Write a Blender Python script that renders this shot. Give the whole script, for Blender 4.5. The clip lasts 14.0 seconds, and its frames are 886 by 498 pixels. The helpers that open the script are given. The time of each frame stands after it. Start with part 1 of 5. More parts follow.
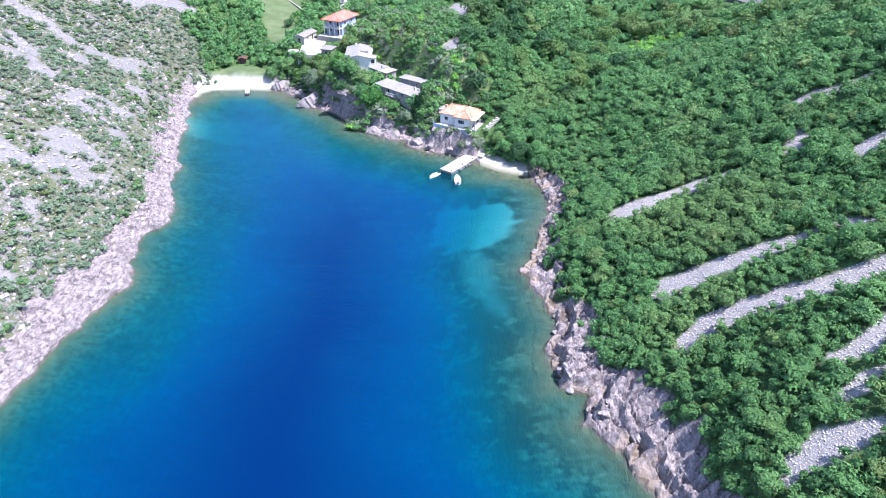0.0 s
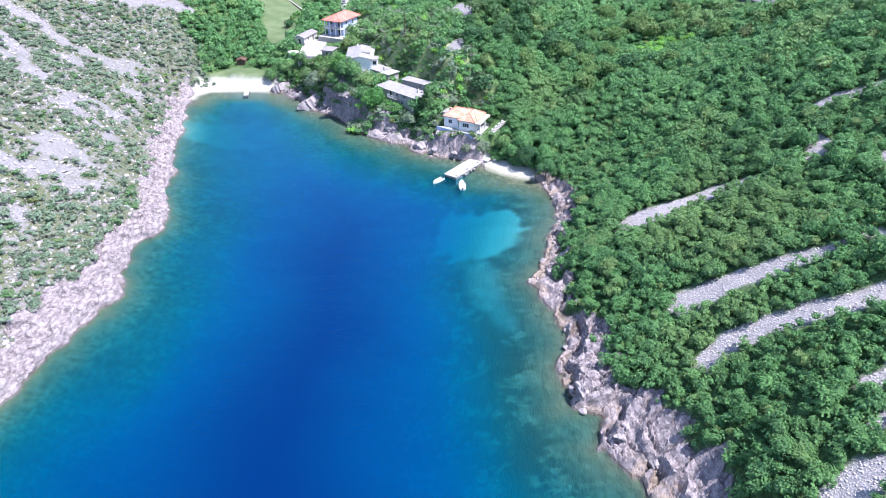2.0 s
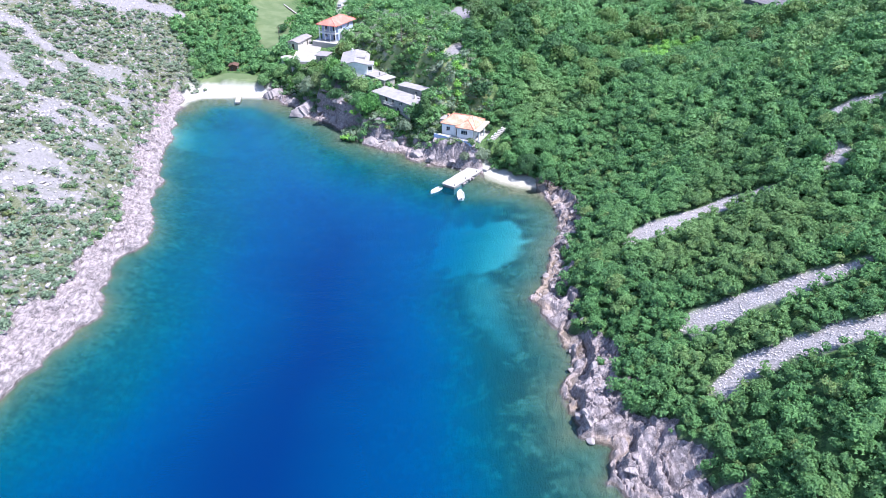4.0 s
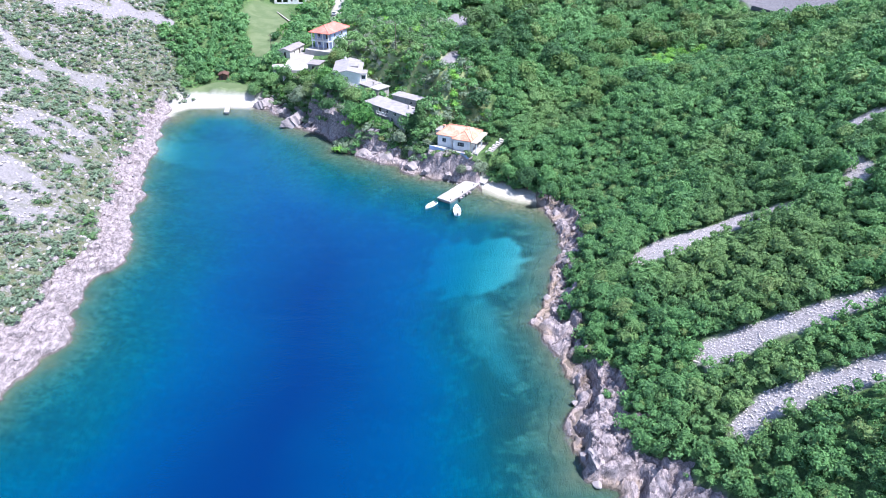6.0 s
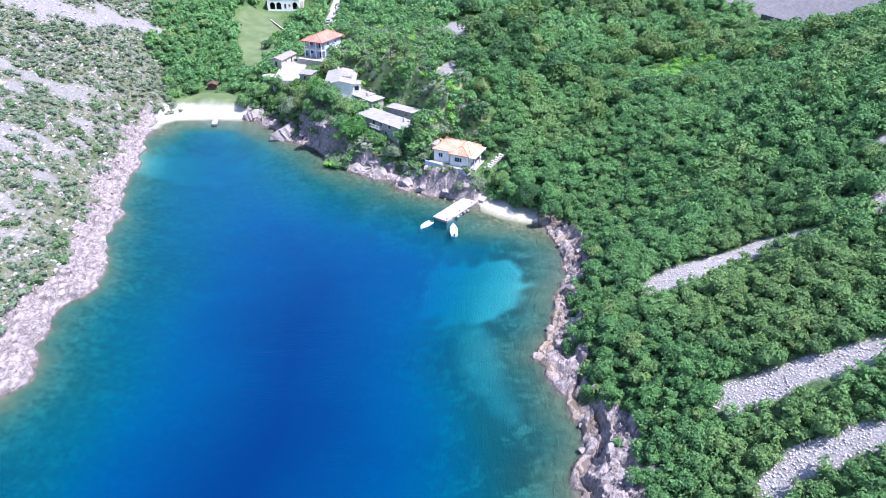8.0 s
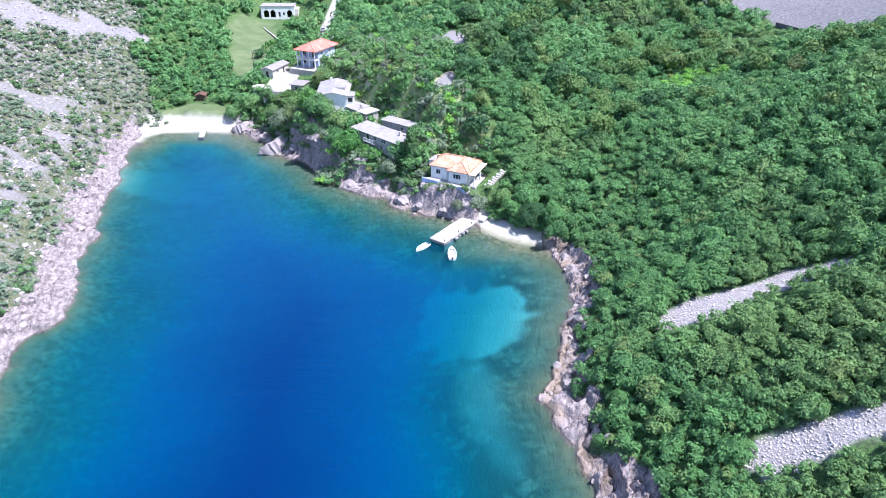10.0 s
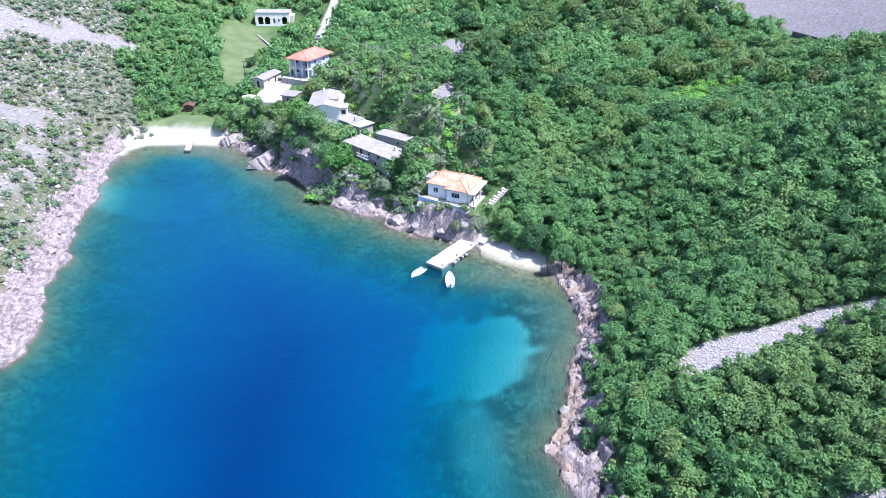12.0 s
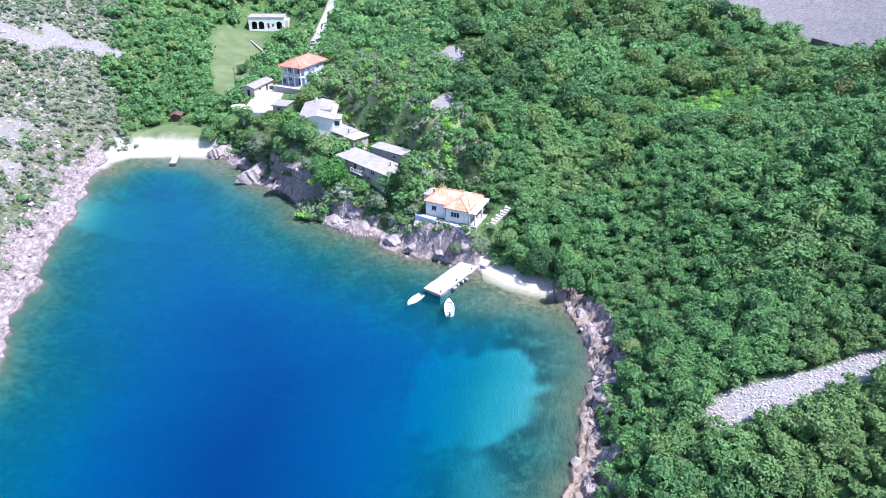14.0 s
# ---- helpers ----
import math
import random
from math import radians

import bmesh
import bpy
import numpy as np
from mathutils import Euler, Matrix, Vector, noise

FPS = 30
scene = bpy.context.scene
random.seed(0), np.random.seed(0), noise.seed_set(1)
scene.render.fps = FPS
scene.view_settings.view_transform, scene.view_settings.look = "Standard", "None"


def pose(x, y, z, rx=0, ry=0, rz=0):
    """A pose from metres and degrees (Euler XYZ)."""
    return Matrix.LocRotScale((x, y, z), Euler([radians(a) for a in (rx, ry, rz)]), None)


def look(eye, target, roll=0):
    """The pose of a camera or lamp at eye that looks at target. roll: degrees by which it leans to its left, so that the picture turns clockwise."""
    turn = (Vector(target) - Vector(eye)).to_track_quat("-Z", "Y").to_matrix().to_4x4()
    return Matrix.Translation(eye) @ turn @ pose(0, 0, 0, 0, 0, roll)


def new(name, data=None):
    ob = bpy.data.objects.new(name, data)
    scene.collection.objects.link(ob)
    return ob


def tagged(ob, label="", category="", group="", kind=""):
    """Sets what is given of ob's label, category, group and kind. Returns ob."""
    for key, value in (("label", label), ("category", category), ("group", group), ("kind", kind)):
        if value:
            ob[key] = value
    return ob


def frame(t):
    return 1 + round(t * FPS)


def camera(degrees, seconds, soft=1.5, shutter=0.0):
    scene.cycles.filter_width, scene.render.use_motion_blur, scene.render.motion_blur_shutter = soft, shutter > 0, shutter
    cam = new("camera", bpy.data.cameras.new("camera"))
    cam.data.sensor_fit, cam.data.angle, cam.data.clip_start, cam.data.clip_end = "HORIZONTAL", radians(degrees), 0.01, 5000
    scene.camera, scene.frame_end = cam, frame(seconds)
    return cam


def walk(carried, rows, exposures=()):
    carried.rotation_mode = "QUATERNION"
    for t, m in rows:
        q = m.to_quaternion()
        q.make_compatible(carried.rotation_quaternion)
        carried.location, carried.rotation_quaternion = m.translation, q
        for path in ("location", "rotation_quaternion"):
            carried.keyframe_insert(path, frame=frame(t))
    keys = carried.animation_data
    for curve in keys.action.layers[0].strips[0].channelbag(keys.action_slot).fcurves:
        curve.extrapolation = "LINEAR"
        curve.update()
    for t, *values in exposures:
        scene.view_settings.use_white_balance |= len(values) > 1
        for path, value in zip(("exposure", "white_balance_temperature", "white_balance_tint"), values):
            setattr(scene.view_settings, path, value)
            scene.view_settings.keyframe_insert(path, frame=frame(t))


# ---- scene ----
cam = camera(68.2, 14.0, soft=0.9)
PATH = [
    (0, (1.345, -0.743, 83.17), (1.323, 0.95, 82.105), 1.0),
    (0.5, (1.118, 0.687, 82.901), (1.094, 2.379, 81.835), 1.0),
    (1, (0.914, 2.2, 82.507), (0.888, 3.892, 81.441), 1.0),
    (1.5, (0.727, 3.826, 82.022), (0.7, 5.519, 80.957), 0.9),
    (2, (0.61, 5.53, 81.511), (0.582, 7.224, 80.448), 0.9),
    (2.5, (0.504, 7.328, 81.03), (0.478, 9.022, 79.967), 0.9),
    (3, (0.544, 9.153, 80.579), (0.517, 10.848, 79.518), 0.8),
    (5.5, (1.466, 19.371, 77.235), (1.441, 21.084, 76.203), 0.8),
    (6, (1.625, 21.622, 76.87), (1.601, 23.337, 75.841), 0.8),
    (6.5, (1.797, 24.041, 76.516), (1.774, 25.758, 75.491), 0.8),
    (7, (1.928, 26.572, 76.15), (1.905, 28.291, 75.129), 0.8),
    (7.5, (2.018, 29.137, 75.813), (1.996, 30.859, 74.796), 0.8),
    (8, (2.098, 31.651, 75.56), (2.077, 33.374, 74.546), 0.9),
    (10.5, (2.67, 45.648, 72.891), (2.647, 47.386, 71.901), 0.9),
    (11, (2.798, 48.414, 72.577), (2.774, 50.153, 71.591), 0.9),
    (11.5, (2.95, 51.118, 72.273), (2.926, 52.859, 71.29), 1.0),
    (12, (3.066, 53.894, 71.947), (3.041, 55.637, 70.966), 1.0),
    (12.5, (3.138, 56.755, 71.595), (3.112, 58.499, 70.617), 1.0),
    (13, (3.164, 59.547, 71.282), (3.138, 61.293, 70.306), 1.0),
    (13.5, (3.177, 62.201, 71.031), (3.151, 63.947, 70.056), 1.0),
    (14, (3.131, 64.844, 70.823), (3.105, 66.591, 69.849), 1.0),
]
walk(cam, [(t, look(eye, target, roll)) for t, eye, target, roll in PATH], exposures=[(0, 1.28, 5850, 16), (14, 1.28, 5850, 16)])

# ---------------------------------------------------------------- daylight
SUN_TURN, SUN_RISE = 106.0, 62.0          # degrees from +y towards +x, and above the horizon
world = bpy.data.worlds.new("sky")
scene.world = world
world.use_nodes = True
sky = world.node_tree.nodes.new("ShaderNodeTexSky")
sky.sky_type, sky.sun_disc = "NISHITA", False
sky.sun_elevation, sky.sun_rotation = radians(SUN_RISE), radians(SUN_TURN)
sky.air_density, sky.dust_density = 1.0, 0.6
world.node_tree.links.new(sky.outputs[0], world.node_tree.nodes["Background"].inputs[0])
world.node_tree.nodes["Background"].inputs[1].default_value = 0.15
sun = new("sun", bpy.data.lights.new("sun", "SUN"))
sun.data.energy, sun.data.angle, sun.data.color = 4.8, radians(0.55), (1.0, 0.96, 0.9)
up = Vector((math.sin(radians(SUN_TURN)) * math.cos(radians(SUN_RISE)), math.cos(radians(SUN_TURN)) * math.cos(radians(SUN_RISE)), math.sin(radians(SUN_RISE))))
sun.matrix_world = look(up * 400, (0, 0, 0))


# ---------------------------------------------------------------- materials
class Nodes:
    """A short hand for node trees."""

    def __init__(self, name):
        self.mat = bpy.data.materials.new(name)
        self.mat.use_nodes = True
        self.tree = self.mat.node_tree
        self.tree.nodes.clear()
        self.out = self.tree.nodes.new("ShaderNodeOutputMaterial")
        self.place = self.tree.nodes.new("ShaderNodeNewGeometry")

    def put(self, socket, value):
        if isinstance(value, bpy.types.NodeSocket):
            self.tree.links.new(value, socket)
        elif isinstance(value, tuple) and len(value) == 3 and socket.type == "RGBA":
            socket.default_value = (*value, 1)
        else:
            socket.default_value = value

    def add(self, kind, **inputs):
        node = self.tree.nodes.new("ShaderNode" + kind)
        for key, value in inputs.items():
            self.put(node.inputs[key.replace("_", " ")], value)
        return node

    def noise(self, size, detail=4, rough=0.55, warp=0.0, squash=(1, 1, 1)):
        m = self.add("Mapping", Vector=self.place.outputs["Position"], Scale=(squash[0] / size, squash[1] / size, squash[2] / size))
        n = self.add("TexNoise", Vector=m.outputs[0], Scale=1.0, Detail=detail, Roughness=rough, Distortion=warp)
        return n.outputs[0]

    def cells(self, size, feature="F1", squash=(1, 1, 1), output="Distance", exact=1.0):
        m = self.add("Mapping", Vector=self.place.outputs["Position"], Scale=(squash[0] / size, squash[1] / size, squash[2] / size))
        n = self.tree.nodes.new("ShaderNodeTexVoronoi")
        n.feature = feature
        self.put(n.inputs["Vector"], m.outputs[0])
        self.put(n.inputs["Scale"], 1.0)
        self.put(n.inputs["Randomness"], exact)
        return n.outputs[output]

    def attribute(self, name):
        n = self.tree.nodes.new("ShaderNodeAttribute")
        n.attribute_name = name
        return n.outputs["Fac"]

    def step(self, value, a, b, lo=0.0, hi=1.0):
        n = self.tree.nodes.new("ShaderNodeMapRange")
        n.interpolation_type = "SMOOTHSTEP"
        for key, v in zip(("Value", "From Min", "From Max", "To Min", "To Max"), (value, a, b, lo, hi)):
            self.put(n.inputs[key], v)
        return n.outputs[0]

    def sum(self, op, a, b=0.0, c=0.0):
        n = self.tree.nodes.new("ShaderNodeMath")
        n.operation = op
        for k, v in enumerate((a, b, c)):
            self.put(n.inputs[k], v)
        return n.outputs[0]

    def mix(self, fac, a, b, blend="MIX"):
        n = self.tree.nodes.new("ShaderNodeMix")
        n.data_type, n.blend_type = "RGBA", blend
        self.put(n.inputs[0], fac)
        self.put(n.inputs[6], a)
        self.put(n.inputs[7], b)
        return n.outputs[2]

    def bump(self, value, depth, strength=0.8, over=None):
        n = self.add("Bump", Height=value, Distance=depth, Strength=strength)
        if over:
            self.put(n.inputs["Normal"], over)
        return n.outputs[0]

    def finish(self, colour, rough=0.8, normal=None, metal=0.0, spec=0.3):
        b = self.add("BsdfPrincipled", Base_Color=colour, Roughness=rough, Metallic=metal)
        b.inputs["Specular IOR Level"].default_value = spec
        if normal:
            self.put(b.inputs["Normal"], normal)
        self.tree.links.new(b.outputs[0], self.out.inputs[0])
        return self.mat


def worn(name, colour, other, size=0.6, grain=0.08, rough=0.8, depth=0.01, spec=0.3, metal=0.0, share=0.5):
    """A plain worn surface: two tones in patches and a fine grain."""
    n = Nodes(name)
    patch = n.step(n.noise(size, 5, 0.65), share - 0.14, share + 0.22)
    fine = n.noise(grain, 3)
    tone = n.mix(patch, colour, other)
    dim = tuple(0.72 * c for c in colour)
    tone = n.mix(n.step(fine, 0.5, 0.75, 0.0, 0.6), tone, dim)
    return n.finish(tone, rough, n.bump(fine, depth), metal, spec)


def ground_material():
    n = Nodes("hillside_ground")
    xyz = n.add("SeparateXYZ", Vector=n.place.outputs["Position"])
    z = xyz.outputs[2]
    big, mid, fine = n.noise(9, 5, 0.6), n.noise(1.7, 5, 0.65, 0.4), n.noise(0.28, 4, 0.7)
    # undergrowth between the trees
    soil = n.mix(n.step(n.noise(0.9, 6, 0.8), 0.4, 0.62), (0.03, 0.06, 0.022), (0.09, 0.16, 0.05))
    soil = n.mix(n.step(fine, 0.5, 0.8, 0, 0.5), soil, (0.16, 0.136, 0.096))
    # dry meadow with stones in it
    dry = n.mix(n.step(fine, 0.35, 0.68), (0.21, 0.27, 0.1), (0.36, 0.37, 0.2))
    dry = n.mix(n.step(n.noise(2.4, 5, 0.7), 0.55, 0.66, 0.0, 0.8), dry, (0.42, 0.39, 0.34))
    soil = n.mix(n.attribute("meadow"), soil, dry)
    # pale limestone with grass in its pockets
    lime = n.mix(n.step(fine, 0.35, 0.7), (0.13, 0.118, 0.122), (0.268, 0.246, 0.252))
    lime = n.mix(n.step(n.noise(1.0, 4, 0.6, 0.0, (1.6, 0.7, 1.0)), 0.5, 0.56, 0.0, 0.55), lime, (0.096, 0.104, 0.068))
    lime = n.mix(n.step(n.noise(0.7, 5, 0.7, 1.0), 0.52, 0.62, 0.0, 0.6), lime, (0.136, 0.124, 0.112))
    turf = n.mix(n.step(fine, 0.35, 0.65), (0.06, 0.074, 0.038), (0.128, 0.132, 0.082))
    karst = n.mix(n.step(n.sum("MULTIPLY_ADD", big, 0.45, mid), 0.63, 0.78), lime, turf)
    colour = n.mix(n.attribute("karst"), soil, karst)
    # stone fields
    stone = n.mix(n.step(n.cells(0.42, output="Distance"), 0.1, 0.6), (0.4, 0.365, 0.37), (0.25, 0.23, 0.234))
    stone = n.mix(n.step(big, 0.45, 0.7, 0, 0.35), stone, (0.208, 0.192, 0.192))
    stone = n.mix(n.attribute("dust"), stone, n.mix(n.step(n.noise(0.75, 6, 0.85), 0.4, 0.6), (0.11, 0.102, 0.11), (0.2, 0.186, 0.198)))
    colour = n.mix(n.attribute("stone"), colour, stone)
    # lawn
    lawn = n.mix(n.step(n.noise(7, 4, 0.6), 0.38, 0.65), (0.082, 0.115, 0.052), (0.118, 0.147, 0.074))
    lawn = n.mix(n.step(fine, 0.5, 0.8, 0, 0.4), lawn, (0.16, 0.17, 0.1))
    colour = n.mix(n.attribute("lawn"), colour, lawn)
    # rock of the shore: pinkish grey, cracked, darker and rusty where the sea wets it
    tilted = n.noise(0.9, 6, 0.72, 0.0, (1.3, 0.5, 1.3))
    rock = n.mix(n.step(tilted, 0.35, 0.65), (0.155, 0.13, 0.136), (0.355, 0.3, 0.304))
    vein = n.sum("ABSOLUTE", n.sum("SUBTRACT", n.noise(2.2, 5, 0.6, 0.1, (1.2, 0.6, 1.2)), 0.5))
    rock = n.mix(n.step(vein, 0.0, 0.03, 0.55, 0.0), rock, (0.056, 0.0496, 0.0528))
    rock = n.mix(n.step(fine, 0.5, 0.75, 0, 0.45), rock, (0.12, 0.104, 0.104))
    rusty = n.sum("MULTIPLY", n.step(n.sum("MULTIPLY_ADD", mid, -1.4, z), -0.4, 0.9, 1, 0), n.step(big, 0.42, 0.6, 0.0, 1.0))
    rusty = n.sum("MULTIPLY", rusty, n.attribute("rusty"))
    rock = n.mix(rusty, rock, (0.25, 0.195, 0.16))
    rock = n.mix(n.step(n.sum("MULTIPLY_ADD", fine, -0.35, z), 0.0, 0.16, 0.6, 0.0), rock, (0.06, 0.05, 0.04))
    colour = n.mix(n.attribute("rock"), colour, rock)
    # pebble beaches, track and paved yards
    sand = n.mix(n.step(fine, 0.35, 0.65), (0.384, 0.352, 0.328), (0.56, 0.528, 0.496))
    sand = n.mix(n.step(n.sum("MULTIPLY_ADD", mid, -0.25, z), -0.1, 0.2, 0.75, 0.0), sand, (0.24, 0.208, 0.16))
    colour = n.mix(n.attribute("sand"), colour, sand)
    track = n.mix(n.step(mid, 0.4, 0.7), (0.416, 0.392, 0.368), (0.304, 0.272, 0.24))
    colour = n.mix(n.attribute("track"), colour, track)
    # sea bed: sand, pebbles and dark weed
    pebbles = n.mix(n.step(n.noise(1.3, 7, 0.8), 0.36, 0.66), (0.065, 0.074, 0.045), (0.165, 0.172, 0.115))
    weed = n.mix(n.step(fine, 0.4, 0.7), (0.022, 0.03, 0.018), (0.06, 0.065, 0.04))
    blotch = n.step(n.noise(5.0, 8, 0.7, 0.0), 0.42, 0.52)
    bed = n.mix(n.sum("MULTIPLY", blotch, n.attribute("weed")), pebbles, weed)
    bed = n.mix(n.step(n.sum("MULTIPLY_ADD", mid, 0.8, z), -1.2, 0.2, 0.0, 0.8), bed, n.mix(n.attribute("shoal"), (0.09, 0.1, 0.064), n.mix(n.step(n.noise(1.0, 6, 0.85), 0.4, 0.62), (0.055, 0.052, 0.03), (0.19, 0.162, 0.105))))
    bed = n.mix(n.attribute("clean"), bed, (0.21, 0.3, 0.265))
    colour = n.mix(n.step(z, -0.25, -0.05, 1.0, 0.0), colour, bed)
    flat = n.step(n.sum("MAXIMUM", n.attribute("lawn"), n.sum("MULTIPLY", n.attribute("dust"), 0.56)), 0.2, 0.6, 1.0, 0.08)
    normal = n.bump(mid, 0.22, n.sum("MULTIPLY", flat, 0.5), n.bump(fine, 0.12, n.sum("MULTIPLY", flat, 0.9)))
    normal = n.bump(tilted, 0.4, n.sum("MULTIPLY", n.attribute("rock"), 0.9), normal)
    return n.finish(colour, 0.9, normal, 0, 0.15)


def water_material():
    """Sea water: what lies below is tinted by the depth of water over it, and the deep scatters blue light back."""
    n = Nodes("sea_water")
    depth = n.attribute("depth")
    power = [n.sum("POWER", v, depth) for v in (0.6, 0.9, 0.95)]
    tint = n.add("CombineColor", Red=power[0], Green=power[1], Blue=power[2])
    clear = n.add("BsdfTransparent", Color=tint.outputs[0])
    scatter = n.mix(n.step(depth, 2.0, 8.0), (0.0007, 0.086, 0.134), (0.0004, 0.06, 0.17))
    scatter = n.mix(n.step(depth, 4.5, 13.0), scatter, (0.0002, 0.0162, 0.084))
    scatter = n.mix(n.step(n.noise(26, 4, 0.6, 0.4, (0.6, 1.0, 1.0)), 0.4, 0.75, 0.0, 0.3), scatter, (0.0002, 0.016, 0.084))
    body = n.add("BsdfDiffuse", Color=scatter)
    haze = n.sum("SUBTRACT", 1.0, n.sum("POWER", 0.87, n.sum("MULTIPLY", depth, n.step(depth, 0.0, 4.0, 0.4, 1.0))))
    inner = n.add("MixShader", Fac=haze)
    n.tree.links.new(clear.outputs[0], inner.inputs[1])
    n.tree.links.new(body.outputs[0], inner.inputs[2])
    swell = n.noise(2.6, 4, 0.6, 0.3, (0.45, 1.0, 1.0))
    ripple = n.noise(0.42, 3, 0.6, 0.2, (0.6, 1.0, 1.0))
    normal = n.bump(ripple, 0.06, 1.0, n.bump(swell, 0.12, 1.0))
    gloss = n.add("BsdfGlossy", Color=(0.5, 0.65, 0.8), Roughness=0.03, Normal=normal)
    fresnel = n.add("Fresnel", IOR=1.33, Normal=normal)
    outer = n.add("MixShader", Fac=fresnel.outputs[0])
    n.tree.links.new(inner.outputs[0], outer.inputs[1])
    n.tree.links.new(gloss.outputs[0], outer.inputs[2])
    n.tree.links.new(outer.outputs[0], n.out.inputs[0])
    return n.mat


def foliage(name, dark, mid, light, dry=(0.16, 0.17, 0.06)):
    """Leaves: the tone changes from plant to plant and from tuft to tuft."""
    n = Nodes(name)
    whole = n.sum("FRACT", n.sum("ADD", n.attribute("tint"), n.add("ObjectInfo").outputs["Random"]))
    tuft = n.place.outputs["Random Per Island"]
    tone = n.mix(n.step(whole, 0.0, 0.75), dark, mid)
    tone = n.mix(n.step(whole, 0.9, 0.99), tone, dry)
    tone = n.mix(n.step(tuft, 0.45, 1.0, 0.0, 0.75), tone, light)
    tone = n.mix(n.step(n.noise(20, 3), 0.45, 0.7, 0.0, 0.45), tone, light)
    tone = n.mix(n.step(n.noise(38, 2), 0.5, 0.72, 0.0, 0.5), tone, dry)
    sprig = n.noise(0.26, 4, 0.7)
    # shade between sprigs, mixed into the leaf colour in the bump's hollows
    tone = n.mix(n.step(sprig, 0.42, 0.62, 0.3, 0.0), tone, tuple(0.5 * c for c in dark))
    leaf = n.add("BsdfPrincipled", Base_Color=tone, Roughness=0.55, Normal=n.bump(sprig, 0.3, 0.9))
    leaf.inputs["Specular IOR Level"].default_value = 0.3
    through_leaf = n.add("BsdfTranslucent", Color=tone)
    both = n.add("MixShader", Fac=0.28)
    n.tree.links.new(leaf.outputs[0], both.inputs[1])
    n.tree.links.new(through_leaf.outputs[0], both.inputs[2])
    n.tree.links.new(both.outputs[0], n.out.inputs[0])
    return n.mat


GROUND, SEA = ground_material(), water_material()
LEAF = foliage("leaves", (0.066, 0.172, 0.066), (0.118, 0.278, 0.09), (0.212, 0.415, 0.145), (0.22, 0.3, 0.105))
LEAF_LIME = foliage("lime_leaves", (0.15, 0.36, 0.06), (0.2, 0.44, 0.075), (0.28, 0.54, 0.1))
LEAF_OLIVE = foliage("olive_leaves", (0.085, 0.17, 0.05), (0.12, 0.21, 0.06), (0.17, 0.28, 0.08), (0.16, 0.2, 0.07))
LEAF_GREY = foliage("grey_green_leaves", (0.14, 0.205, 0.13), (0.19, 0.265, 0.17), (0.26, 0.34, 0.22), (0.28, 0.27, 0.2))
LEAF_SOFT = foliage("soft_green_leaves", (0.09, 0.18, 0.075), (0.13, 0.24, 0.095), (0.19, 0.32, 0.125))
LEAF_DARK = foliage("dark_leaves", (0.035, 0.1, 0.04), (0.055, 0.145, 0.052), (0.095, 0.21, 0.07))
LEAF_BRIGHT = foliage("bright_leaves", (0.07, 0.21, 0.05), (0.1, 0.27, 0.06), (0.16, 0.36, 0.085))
BARK = worn("bark", (0.11, 0.085, 0.06), (0.17, 0.14, 0.11), 0.3, 0.05, 0.95, 0.02)
STONE = worn("limestone", (0.285, 0.247, 0.249), (0.19, 0.166, 0.168), 0.9, 0.13, 0.9, 0.05)
KARST_STONE = worn("white_karst_stone", (0.37, 0.335, 0.335), (0.25, 0.228, 0.226), 0.9, 0.13, 0.9, 0.05)
SCREE = worn("scree_stone", (0.44, 0.4, 0.405), (0.33, 0.3, 0.305), 0.8, 0.12, 0.9, 0.03)

# ---------------------------------------------------------------- the plan of the cove
WEST_SHORE = [(-98, -140), (-88, -20), (-80, 45), (-75.5, 79), (-73.6, 89), (-71.2, 97), (-69.5, 106.5), (-68.8, 113.6), (-69.9, 121.3), (-73, 135.5),
              (-70.4, 140.5), (-72.3, 149.4), (-76, 159), (-77.2, 168), (-82, 178), (-84.7, 190.2), (-88.6, 207), (-93.5, 223.7), (-95.6, 237.5)]
NORTH_SHORE = [(-91.5, 242.2), (-80.3, 244), (-69.4, 243.9), (-63, 241.9), (-56, 235), (-51.2, 226.7), (-44.7, 222), (-39.1, 216.9), (-32.1, 207.5), (-27.3, 204),
               (-20.5, 199.1), (-15, 197.2), (-10.6, 191.5), (-5, 187.8), (5.1, 183.7), (10.4, 180.6), (14.8, 176.8), (23.7, 172.9)]
EAST_SHORE = [(25.1, 168.9), (26.9, 161), (25.4, 153), (26.5, 149.5), (23, 142), (21.4, 132.6), (18.2, 123), (20.6, 117), (22.6, 105), (20.8, 92.7),
              (21.5, 85.5), (25, 83), (24.2, 77.4), (28.6, 72.4), (32.5, 67), (33.5, 50), (40, 10), (58, -60), (90, -140)]
SPOTS = [(37, 129, 10), (41, 98, 11), (57, 74, 20), (50, 63, 15.5), (34, 66, 4.5), (31, 93, 5.5), (54.5, 98.8, 19), (62, 127, 22.5), (80, 143, 33),
         (45, 143, 13), (65, 158, 23), (76, 174, 31), (53, 194, 18), (36, 176, 5), (30, 203, 11), (72, 228, 24), (97, 240, 34.5), (54, 264, 31),
         (6, 191, 7.2), (14, 192, 8), (-3, 217, 22), (-14, 201, 9.5), (-20, 250, 24), (-36, 231, 13.5), (-50, 265, 13.5)]
